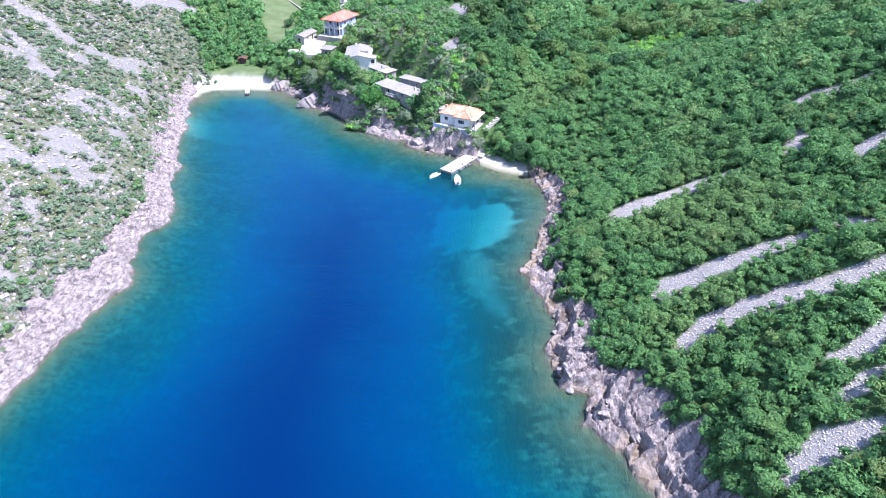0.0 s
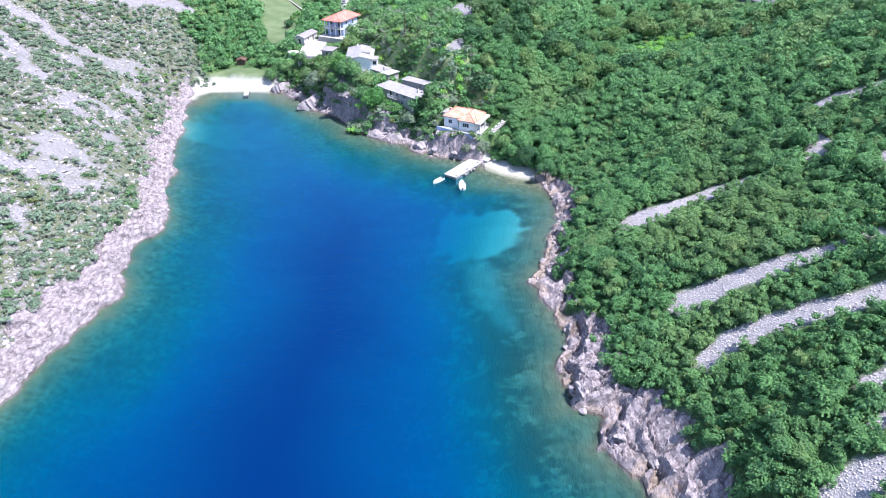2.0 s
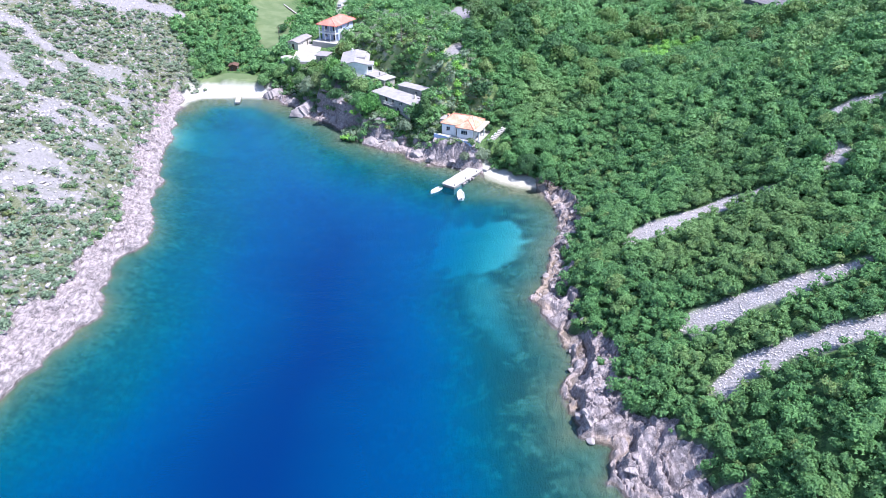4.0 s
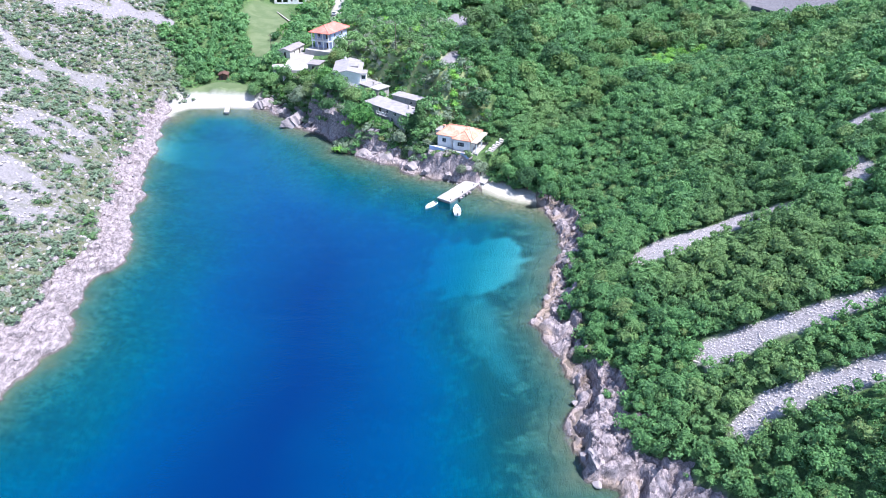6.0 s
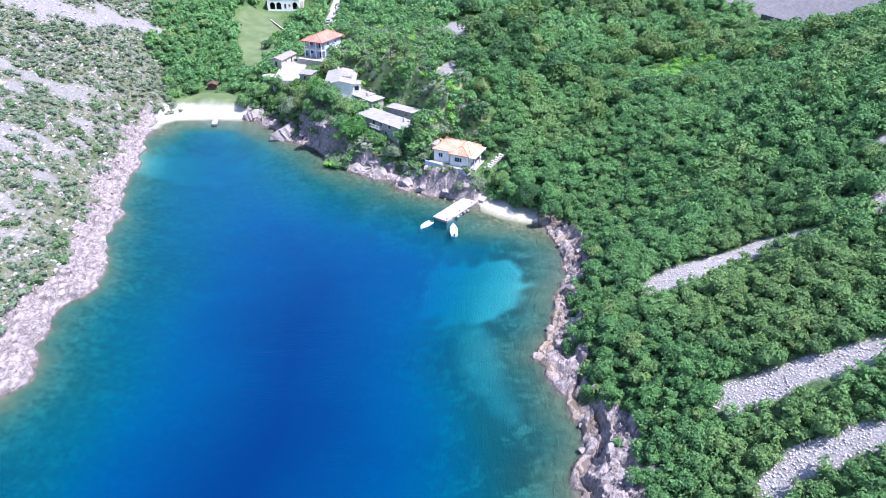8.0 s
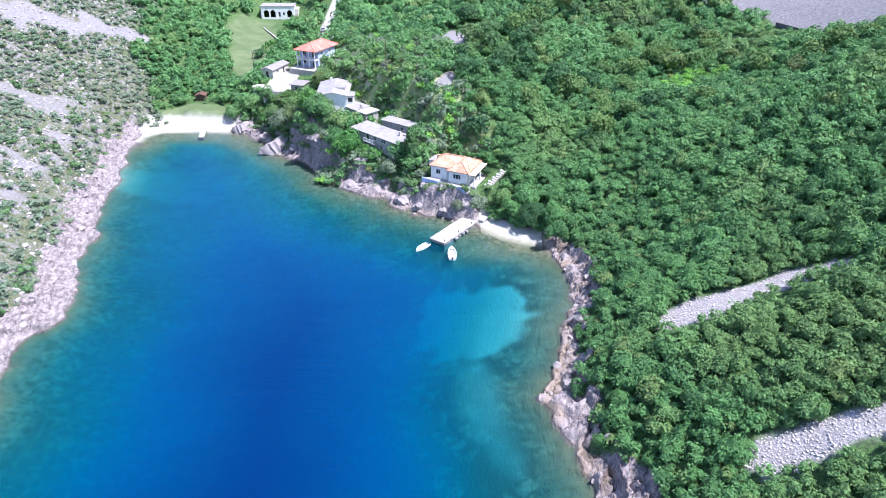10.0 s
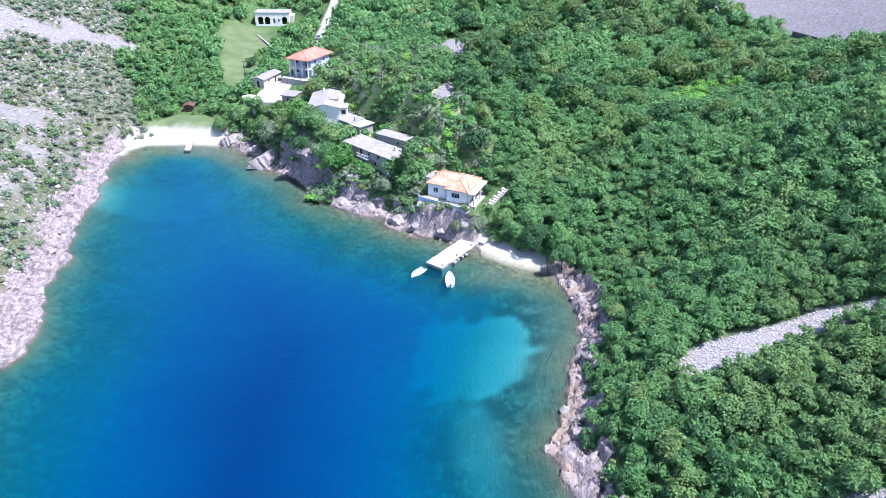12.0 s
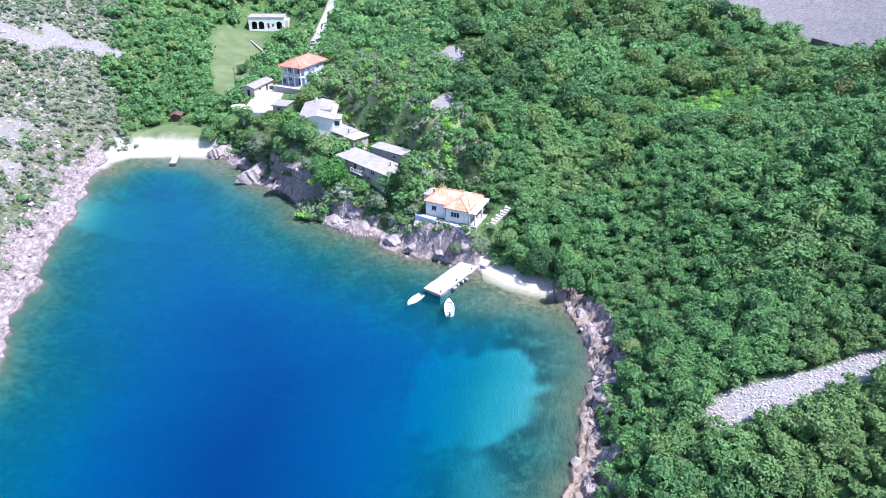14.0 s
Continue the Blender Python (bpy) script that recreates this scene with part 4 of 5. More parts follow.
def red_house():
    root = home("house", pose(-46.2, 278.6, 13.9, 0, 0, -23), "two-storey villa with a red tiled roof, white balconies and walls tinted with bluish shade")
    holes = [("front", "window", 1.2, 2.4, 0.9, 2.1), ("front", "door", 5.0, 6.0, 0.0, 2.1), ("front", "window", 1.2, 2.4, 3.9, 5.1), ("front", "door", 5.0, 6.0, 3.0, 5.1),
             ("right", "window", 2, 3.2, 3.9, 5.1), ("right", "window", 7, 8.2, 3.9, 5.1), ("right", "window", 4, 5.2, 0.9, 2.1), ("left", "window", 3, 4.2, 3.9, 5.1)]
    # villa walls take the blue of their shade as base colour
    walls(root, 7.4, 11.0, 5.9, SHADE_BLUE, holes, 3)
    hip_roof(root, -4.5, 4.5, -8.2, 7.0, 5.95, 2.1, TILE_RED, 4.0)
    part("balcony", box(-3.9, 3.9, -7.7, -5.52, 2.7, 2.9, 0.02), WHITE, root)
    posts(root, [(-3.6, -7.4), (-1.2, -7.4), (1.2, -7.4), (3.6, -7.4)], -2.5, 5.8, 0.3, WHITE, "pillar")
    railing(root, (-3.7, -7.6), (3.7, -7.6), 2.9, 1.0, WHITE, 0.45)
    part("garden_terrace", box(-5.4, 6.5, -10.2, -5.52, -3.5, -0.05, 0.03), CONCRETE, root)
    part("side_terrace", box(3.72, 7.4, -4.5, 4.0, -3.5, 2.7, 0.03), CREAM, root)
    railing(root, (7.3, -4.4), (7.3, 3.9), 2.7, 0.9, WHITE, 0.5)


def yard():
    patio = home("terrace", pose(-55.4, 263.0, 12.0, 0, 0, 4), "bright paved terrace between the sheds and the villa", "terrace")
    part("paving", box(-3.9, 4.4, -14.4, 14.0, -3.0, 0.0, 0.04), PAVING, patio)
    part("parapet", box(-3.9, 4.4, -14.7, -14.42, -4.5, 0.25, 0.03), GREY_WALL, patio)
    part("parapet", box(-4.2, -3.92, -14.7, -1.0, -3.5, 0.3, 0.03), CREAM, patio)
    shed = home("shed", pose(-60.0, 271.2, 11.9, 0, 0, -16), "narrow grey shed with a low pinkish gabled roof", "shed")
    walls(shed, 4.2, 11.0, 2.5, CREAM, [("front", "door", 1.6, 2.6, 0, 2.0), ("right", "window", 3, 4, 1, 1.9), ("right", "door", 7, 8, 0, 2)], 3)
    gable_roof(shed, -2.5, 2.5, -5.9, 5.9, 2.6, 0.8, ROOF_GREY, wall=CREAM)
    hut = home("shed", pose(-46.8, 249.8, 12.0, 0, 0, -14), "small stone shed with a flat pale roof", "shed")
    walls(hut, 4.0, 4.6, 2.7, GREY_WALL, [("front", "door", 1.4, 2.4, 0, 2.0), ("front", "window", 2.8, 3.5, 1.0, 1.8)], 4)
    slab_roof(hut, -2.4, 2.4, -2.8, 2.7, 2.95, ROOF_GREY, 0.2, 0.15)
    ring = home("water_tank", pose(-62.2, 257.0, 10.7), "round grey cistern at the edge of the terrace", "cistern")
    bm = bmesh.new()
    bmesh.ops.create_cone(bm, cap_ends=True, segments=20, radius1=2.1, radius2=2.1, depth=4.4, matrix=Matrix.Translation((0, 0, -1.6)))
    part("drum", bm, GREY_WALL, ring)
    bm = bmesh.new()
    bmesh.ops.create_cone(bm, cap_ends=True, segments=20, radius1=2.25, radius2=2.2, depth=0.16, matrix=Matrix.Translation((0, 0, 0.68)))
    part("lid", bm, CONCRETE, ring)


def arched_house():
    root = home("house", pose(-83.2, 374.2, 11.4, 0, 0, 5), "white building with an arcade of round arches above the lawn")
    w, d = 15.8, 8.0
    holes = [("front", "arch", x0, x0 + 2.4, 0.8, 4.2) for x0 in (1.3, 4.4, 12.3)] + [("front", "door", 8.2, 9.2, 1.2, 3.4), ("front", "window", 10.3, 11.2, 1.9, 3.3)]
    walls(root, w, d, 5.9, WHITE, holes, 3)
    slab_roof(root, -8.1, 8.1, -4.2, 4.3, 6.2, ROOF_PALE, 0.3, 0.1)
    part("side_wing", box(7.92, 9.6, -3.0, 3.4, -3, 4.6, 0.03), CREAM, root)
    part("garden_wall", box(-17, -7.9, -0.2, 0.2, -3, 1.6, 0.04), CREAM, root)
    wall = home("garden_wall", pose(-79, 339, 10.6, 0, 0, -62), "low brown garden wall beside the lawn", "wall")
    part("coping", box(-12, 12, -0.3, 0.3, 0.9, 1.05, 0.03), CONCRETE, wall)
    part("masonry", box(-12, 12, -0.22, 0.22, -2.0, 0.9, 0.02), EARTH, wall)


def pier():
    root = home("pier", pose(3.6, 179.1, 0, 0, 0, -34.5), "pale concrete pier on rough stone footings in shallow water", "pier")
    w, length = 4.2, 14.6
    deck = bmesh.new()
    c = []
    for k in range(13):
        py = -length / 2 + length * k / 12
        edge = 0.12 * math.sin(k * 2.3) + 0.07 * math.sin(k * 5.1)
        c.append((-w / 2 + edge * 0.6, w / 2 + edge, py))
    rows = [[deck.verts.new((a, py, 0.86)) for a in (l, (l + r) / 2, r)] for l, r, py in c]
    for p, q in zip(rows[:-1], rows[1:]):
        for k in range(2):
            deck.faces.new((p[k], p[k + 1], q[k + 1], q[k]))
    body = bmesh.ops.extrude_face_region(deck, geom=deck.faces[:])
    bmesh.ops.translate(deck, verts=[v for v in body["geom"] if isinstance(v, bmesh.types.BMVert)], vec=(0, 0, -0.32))
    bmesh.ops.recalc_face_normals(deck, faces=deck.faces[:])
    part("deck", deck, CONCRETE, root)
    part("footing", box(-w / 2 + 0.15, w / 2 - 0.2, -length / 2 + 0.3, length / 2, -3.4, 0.54, 0.08), STONE, root, "dark wet stone footing")
    part("ramp", box(-w / 2 + 0.6, w / 2 + 1.3, length / 2 - 0.4, length / 2 + 2.6, -0.6, 1.1, 0.1), CONCRETE, root)
    rr = random.Random(5)
    for k in range(4):
        s = 0.35 + 0.4 * rr.random()
        block = box(-s, s, -s * 0.7, s * 0.7, -s * 0.5, s * 0.5, 0.1, pose(w / 2 - 0.25 + 0.3 * rr.random(), -2.6 + k * 1.4, -0.05 + 0.25 * rr.random(), rr.uniform(-20, 20), rr.uniform(-20, 20), rr.uniform(0, 90)))
        part("stone", block, STONE, root, "dark wet edge stone")
    for py in (-6.5, -1.0, 4.5):
        bm = bmesh.new()
        bmesh.ops.create_cone(bm, cap_ends=True, segments=10, radius1=0.11, radius2=0.14, depth=0.42, matrix=Matrix.Translation((w / 2 - 0.5, py, 1.06)))
        part("bollard", bm, MOTOR, root)
    jetty = home("jetty", pose(-77.4, 241.4, 0, 0, 0, 12), "small pale concrete jetty on the pebble beach", "pier")
    part("slab", box(-0.85, 0.85, -4.6, 4.6, 0.35, 0.75, 0.04), CONCRETE, jetty)
    part("footing", box(-0.7, 0.7, -4.4, 4.6, -1.6, 0.35, 0.04), STONE, jetty)
    cabin = home("cabin", pose(-85.8, 266.4, float(land(-85.8, 266.4)) - 0.1, 0, 0, 8), "small dark brown timber cabin on the grass behind the beach", "cabin")
    walls(cabin, 3.0, 3.2, 2.1, WOOD, [("front", "door", 0.5, 1.4, 0, 1.9), ("right", "window", 1, 1.9, 0.9, 1.7)], 0.8, 0.15)
    gable_roof(cabin, -1.9, 1.9, -2.0, 2.0, 2.15, 0.7, WOOD, 0.1, WOOD)


def boat(place, length, beam, label, motor):
    root = home("rowing_boat", place, label, "boat")
    stations, ring = 14, 9

    def section(k, inset, lift):
        t = k / (stations - 1)
        half = beam / 2 * (1 - max(0, (t - 0.45) / 0.55) ** 2.2) * (0.82 + 0.18 * min(1, t / 0.3)) - inset
        half = max(half, 0.02)
        sheer = 0.42 + 0.22 * t * t
        pts = []
        for j in range(ring):
            a = math.pi * j / (ring - 1)
            side = -math.cos(a)
            down = math.sin(a) ** 0.6
            pts.append((half * side, -length / 2 + (length - 2 * inset) * t + inset, sheer - (sheer + 0.22 - lift - 0.2 * t ** 3) * down))
        return pts

    def skin(inset, lift):
        bm = bmesh.new()
        rows = [[bm.verts.new(p) for p in section(k, inset, lift)] for k in range(stations)]
        for p, q in zip(rows[:-1], rows[1:]):
            for j in range(ring - 1):
                bm.faces.new((p[j], q[j], q[j + 1], p[j + 1]))
        bm.faces.new(rows[0])
        return bm
    part("hull", skin(0, 0), HULL, root)
    part("inner_hull", skin(0.07, 0.3), HULL_IN, root, "grey inside of the hull")
    rim = bmesh.new()
    outer, inner = [], []
    for k in range(stations):
        a, b = section(k, 0, 0), section(k, 0.1, 0)
        outer.append((a[0], a[-1]))
        inner.append((b[0], b[-1]))
    for s in (0, 1):
        o = [rim.verts.new(Vector(p[s]) + Vector((0, 0, 0.02))) for p in outer]
        i = [rim.verts.new(Vector(p[s]) + Vector((0, 0, 0.02))) for p in inner]
        for k in range(stations - 1):
            rim.faces.new((o[k], o[k + 1], i[k + 1], i[k]))
    part("gunwale", rim, HULL, root)
    part("foredeck", solid([(-beam * 0.3, length * 0.27, 0.5), (beam * 0.3, length * 0.27, 0.5), (0, length / 2 - 0.06, 0.62), (-beam * 0.3, length * 0.27, 0.44), (beam * 0.3, length * 0.27, 0.44), (0, length / 2 - 0.06, 0.56)],
                           [(0, 1, 2), (3, 5, 4), (0, 3, 4, 1), (1, 4, 5, 2), (2, 5, 3, 0)]), HULL, root)
    for t in (-0.28, -0.02, 0.16):
        part("thwart", box(-beam * 0.42, beam * 0.42, t * length - 0.13, t * length + 0.13, 0.26, 0.31, 0.01), CREAM if motor else HULL, root, "" if motor else "white bench")
    if motor:
        out = part("motor", box(-0.16, 0.16, -length / 2 - 0.32, -length / 2 + 0.02, 0.35, 0.85, 0.06), MOTOR, root, "black outboard motor")
        part("shaft", box(-0.05, 0.05, -length / 2 - 0.25, -length / 2 - 0.1, -0.5, 0.35, 0.01), MOTOR, out)


def power_pole(px, py, high):
    root = home("power_pole", pose(px, py, float(land(px, py))), "slim weathered wooden power pole on the slope", "pole")
    bm = bmesh.new()
    bmesh.ops.create_cone(bm, cap_ends=True, segments=8, radius1=0.16, radius2=0.1, depth=high + 1, matrix=Matrix.Translation((0, 0, high / 2 - 0.5)))
    part("shaft", bm, BARK, root)
    part("crossarm", box(-0.8, 0.8, -0.06, 0.06, high - 0.7, high - 0.58, 0.01), BARK, root)
    for k in (-0.65, 0, 0.65):
        part("insulator", box(k - 0.05, k + 0.05, -0.05, 0.05, high - 0.58, high - 0.42, 0.02), HULL, root)


def parked_car(place):
    root = home("car", place, "small silver-grey car parked on the gravel track", "car")
    part("body", box(-0.84, 0.84, -2.0, 2.0, 0.3, 0.82, 0.1), HULL_IN, root)
    c = [(-0.76, -1.7, 0.82), (0.76, -1.7, 0.82), (0.76, 1.0, 0.82), (-0.76, 1.0, 0.82), (-0.6, -1.3, 1.42), (0.6, -1.3, 1.42), (0.6, 0.35, 1.42), (-0.6, 0.35, 1.42)]
    part("cabin", solid(c, [(0, 1, 2, 3), (4, 5, 6, 7), (0, 1, 5, 4), (1, 2, 6, 5), (2, 3, 7, 6), (3, 0, 4, 7)]), GLASS, root, "dark glass cabin")
    part("roof_panel", box(-0.6, 0.6, -1.3, 0.35, 1.424, 1.46, 0.015), HULL_IN, root)
    for px in (-0.78, 0.78):
        for py in (-1.25, 1.25):
            bm = bmesh.new()
            bmesh.ops.create_cone(bm, cap_ends=True, segments=14, radius1=0.31, radius2=0.31, depth=0.2, matrix=pose(px, py, 0.31, 0, 90, 0))
            part("wheel", bm, MOTOR, root)


def hill_road():
    """The wall that carries the road under the great stone slope."""
    for k, (p, q) in enumerate(zip(HILL_ROAD[:-1], HILL_ROAD[1:])):
        p, q = Vector((*p, 0)), Vector((*q, 0))
        level = float(land(100.5, 238.0)) + 0.35
        run = Matrix.Translation((p.x, p.y, level)) @ (q - p).to_track_quat("X", "Z").to_matrix().to_4x4()
        wall = new("retaining_wall")
        wall.matrix_world = run
        tagged(wall, "stone retaining wall under the hill road, darkened for its shade", "wall", "retaining walls", "structure")
        length = (q - p).length
        holes = [(length * 0.3, length * 0.3 + 1.6, -6, -0.7, True), (length * 0.7, length * 0.7 + 1.6, -6, -0.7, True)]
        # masonry and coping are coloured dark to stand for the wall's shade
        part("masonry", pierced(length, -6, -0.1, 0.8, holes, Matrix()), SHADED_STONE, wall)
        # added dark sheet that stands for the shade inside the arches
        part("arch_shade", box(0, length, 0.8, 1.2, -6, -0.1), DARK, wall)
        part("coping", box(0, length, -0.1, 1.2, -0.1, 0.06, 0.02), SHADED_STONE, wall, "grey coping at the road edge")


orange_house()
long_house()
white_house()
red_house()
yard()
arched_house()
pier()
boat(pose(-3.75, 170.95, 0.0, 0, 0, 145), 4.4, 1.65, "white rowing boat with a pale inside moored beside the pier", False)
boat(pose(2.95, 168.6, 0.0, 0, 0, 3), 5.4, 1.9, "white motor boat with grey floor moored at the pier head", True)
parked_car(pose(-53.4, 329, float(land(-53.4, 329)), 0, 0, 4))
power_pole(-17.5, 236, 8.5)
power_pole(-71, 283, 8)
hill_road()



# ---------------------------------------------------------------- plants and stones
rng = np.random.default_rng(7)


def ball(level):
    bm = bmesh.new()
    bmesh.ops.create_icosphere(bm, subdivisions=level, radius=1)
    bm.verts.ensure_lookup_table()
    co = np.array([v.co[:] for v in bm.verts])
    tri = np.array([[v.index for v in f.verts] for f in bm.faces])
    bm.free()
    return co, tri


BALL_1, BALL_2, BALL_3 = ball(1), ball(2), ball(3)


def unit(v):
    return v / (np.linalg.norm(v, axis=-1, keepdims=True) + 1e-9)


def crown(tufts, leaf, lobes=7, flat=0.8, spread=0.55, tall=False, body=None):
    """A crown about 1 m in radius on z = 0: a dark core and tufts of leaves over several lobes. Gives corners and triangles."""
    mid = unit(rng.normal(size=(lobes, 3))) * rng.uniform(0.3, spread + 0.25, (lobes, 1)) * (rng.uniform(0.8, 1.25), rng.uniform(0.8, 1.25), 1)
    mid[:, 2] = np.abs(mid[:, 2]) * flat
    size = rng.uniform(0.26, 0.56, lobes)
    if tall:
        mid[:, 2] = np.linspace(0, 2.6, lobes)
        mid[:, :2] *= 0.35
        size = np.linspace(0.75, 0.2, lobes)
    co, tri = body or BALL_2
    far = np.max([np.where((b := co @ c) ** 2 - c @ c + r * r > 0, b + np.sqrt(np.maximum(b * b - c @ c + r * r, 0)), 0.35) for c, r in zip(mid, size)], 0)
    core = co * (far * 0.88 * rng.uniform(0.72, 1.12, len(co)))[:, None]
    if tall:
        core = co * (0.5, 0.5, 1.4) + (0, 0, 1.1)
    core[:, 2] = np.maximum(core[:, 2], -0.25)
    at = rng.integers(0, lobes, tufts * 3)
    out = unit(rng.normal(size=(tufts * 3, 3)))
    out[:, 2] = np.where(out[:, 2] < -0.35, -out[:, 2], out[:, 2])
    spot = mid[at] + out * (size[at] * rng.uniform(0.86, 1.25, tufts * 3))[:, None]
    inner = np.min([np.linalg.norm(spot - c, axis=1) / r for c, r in zip(mid, size)], 0)
    keep = np.argsort(-inner + 0.15 * rng.random(len(inner)))[:tufts]
    spot, out = spot[keep], out[keep]
    nrm = unit(out + 0.45 * rng.normal(size=out.shape) + (0, 0, 0.25))
    a = unit(np.cross(nrm, rng.normal(size=nrm.shape)))
    b = np.cross(nrm, a)
    s = leaf * rng.uniform(0.6, 1.4, (tufts, 1))
    bend = nrm * s * rng.uniform(-0.3, 0.3, (tufts, 1))
    corner = [spot - a * s * rng.uniform(0.7, 1.1, (tufts, 1)), spot + a * s * rng.uniform(0.7, 1.1, (tufts, 1)) + bend, spot + b * s * rng.uniform(0.9, 1.7, (tufts, 1))]
    quad = np.stack(corner, 1).reshape(-1, 3)
    base = len(core) + 3 * np.arange(tufts)
    faces = np.vstack([tri, np.stack([base, base + 1, base + 2], -1)])
    return np.vstack([core, quad]), faces


def spread_out(kinds, place, size, turn, squash):
    """Many copies of a few forms joined into one set of corners and triangles, with a tone for each copy."""
    cos, tris, tones, base = [], [], [], 0
    pick = rng.integers(0, len(kinds), len(place))
    for k, (co, tri) in enumerate(kinds):
        on = np.where(pick == k)[0]
        if not len(on):
            continue
        c, s = np.cos(turn[on]), np.sin(turn[on])
        x = co[None, :, 0] * c[:, None] - co[None, :, 1] * s[:, None]
        y = co[None, :, 0] * s[:, None] + co[None, :, 1] * c[:, None]
        z = np.broadcast_to(co[None, :, 2], x.shape) * squash[on][:, None]
        p = np.stack([x, y, z], -1) * size[on][:, None, None] + place[on][:, None, :]
        cos.append(p.reshape(-1, 3))
        tris.append((tri[None] + base + len(co) * np.arange(len(on))[:, None, None]).reshape(-1, 3))
        tones.append(np.repeat(rng.random(len(on)), len(co)))
        base += len(co) * len(on)
    return np.vstack(cos), np.vstack(tris), np.concatenate(tones)


def stuff(name, kinds, place, size, squash, material, label, category):
    co, tri, tone = spread_out(kinds, place, size, rng.uniform(0, 2 * np.pi, len(place)), squash)
    ob = new(name, mesh_from(name, co, tri, material))
    give(ob, "tint", tone)
    return tagged(ob, label, category, kind="stuff")


def scatter(x0, x1, y0, y1, step):
    """A jittered grid of places."""
    px, py = np.meshgrid(np.arange(x0, x1, step), np.arange(y0, y1, step))
    px, py = px.ravel(), py.ravel()
    return px + rng.uniform(-0.5, 0.5, len(px)) * step, py + rng.uniform(-0.5, 0.5, len(py)) * step


def built_on(x, y, margin=1.0):
    """Whether a house, yard or wall stands there."""
    m = np.zeros(np.shape(x), bool)
    for px, py, w, d, turn in FOOTPRINTS:
        c, s = math.cos(radians(turn)), math.sin(radians(turn))
        u, v = (x - px) * c + (y - py) * s, -(x - px) * s + (y - py) * c
        m |= (np.abs(u) < w / 2 + margin) & (np.abs(v) < d / 2 + margin)
    return m


def woods_here(x, y, edge=0.0):
    open_ground = np.maximum.reduce([stone_mask(x, y), stone_mask(x, y + 1.8) * (x < 85), lawn_mask(x, y), near_path(x, y, TRACK, 6.0), near_path(x, y, HILL_ROAD, 6.0), beach_mask(x, y) * (shore_gap(x, y) < np.where(x > 0, 4.2, 9.5))])
    ok = (open_ground < 0.25) & (rock_mask(x, y) < 0.35 + edge) & (shore_gap(x, y) > 3) & ~built_on(x, y, 1.8)
    garden = near_path(x, y, [(-84, 360), (-76, 340), (-68, 330)], 15.0)
    return ok & ((west_side(x, y) < 0.55) | (x > -40)) & (garden < 0.3)


def tree_top(x, y, r):
    return np.stack([x, y, land(x, y) + 0.55 * r], -1)


NEAR_KINDS = [crown(430, 0.1, 9, body=BALL_1) for _ in range(7)]
DISTANT_KINDS = [crown(110, 0.18, 7, body=BALL_1) for _ in range(5)]
FAR_KINDS = [crown(220, 0.125, 7, body=BALL_1) for _ in range(6)]
SHRUB_KINDS = [crown(84, 0.18, 5, 0.7, body=BALL_1) for _ in range(6)]

# the wooded eastern slope: full crowns by the water, finer scrub further up
x, y = scatter(12, 105, 42, 152, 1.9)
ok = woods_here(x, y) & (x < 0.45 * y + 34)
x, y = x[ok], y[ok]
r = (0.75 + 1.75 * rng.random(len(x)) ** 2.3) * np.where(stone_mask(x, y + 3.2) > 0.3, 0.68, 1.0) * (0.75 + 0.25 * smooth(5, 14, shore_gap(x, y))) * (1.0 + 0.18 * value_noise(x, y, 25, 111))
mid_x, mid_y = scatter(12, 128, 152, 232, 1.75)
ok = woods_here(mid_x, mid_y) & (mid_x < 0.45 * mid_y + 34) & ((mid_y < 200) | (mid_x > 14))
mid_x, mid_y = mid_x[ok], mid_y[ok]
mid_r = (0.8 + 1.8 * rng.random(len(mid_x)) ** 2.2) * (1.0 + 0.2 * value_noise(mid_x, mid_y, 20, 112))
glade = np.hypot((mid_x - 70) / 9, (mid_y - 225) / 6) < 1 + 0.4 * value_noise(mid_x, mid_y, 5, 113)
stuff("scrubland", FAR_KINDS, tree_top(mid_x[~glade], mid_y[~glade], mid_r[~glade]), mid_r[~glade], rng.uniform(0.8, 1.3, (~glade).sum()), LEAF,
      "fine green scrub woodland higher on the slope", "woodland")
stuff("bright_thicket", FAR_KINDS, tree_top(mid_x[glade], mid_y[glade], mid_r[glade] * 0.8), mid_r[glade] * 0.8, rng.uniform(0.6, 0.9, glade.sum()), LEAF_LIME,
      "bright yellow-green thicket in the woods", "shrub")
near = (x < 47) & (y > 66) & (y < 152)
order = np.where(near)[0][:290]
single = np.zeros(len(x), bool)
single[order] = True
rest = ~single
stuff("woodland", NEAR_KINDS, tree_top(x[rest], y[rest], r[rest]), r[rest], rng.uniform(0.85, 1.25, rest.sum()), LEAF,
      "dense green broadleaf scrub woodland on a limestone slope", "woodland")


# low growth that closes the gaps between the trees
fill_x, fill_y = scatter(20, 105, 42, 156, 1.45)
ok = (np.maximum(stone_mask(fill_x, fill_y), 0.9 * rock_mask(fill_x, fill_y)) < 0.4) & (shore_gap(fill_x, fill_y) > 3.5) & (fill_x < 0.45 * fill_y + 34)
ok &= rng.random(len(fill_x)) < 0.92
fill_x, fill_y = fill_x[ok], fill_y[ok]
far_fill_x, far_fill_y = scatter(14, 128, 156, 240, 2.0)
val_x, val_y = scatter(-112, -52, 250, 330, 2.0)
far_fill_x, far_fill_y = np.concatenate([far_fill_x, val_x]), np.concatenate([far_fill_y, val_y])
ok = woods_here(far_fill_x, far_fill_y) & (far_fill_x < 0.45 * far_fill_y + 34)
fill_x, fill_y = np.concatenate([fill_x, far_fill_x[ok]]), np.concatenate([fill_y, far_fill_y[ok]])
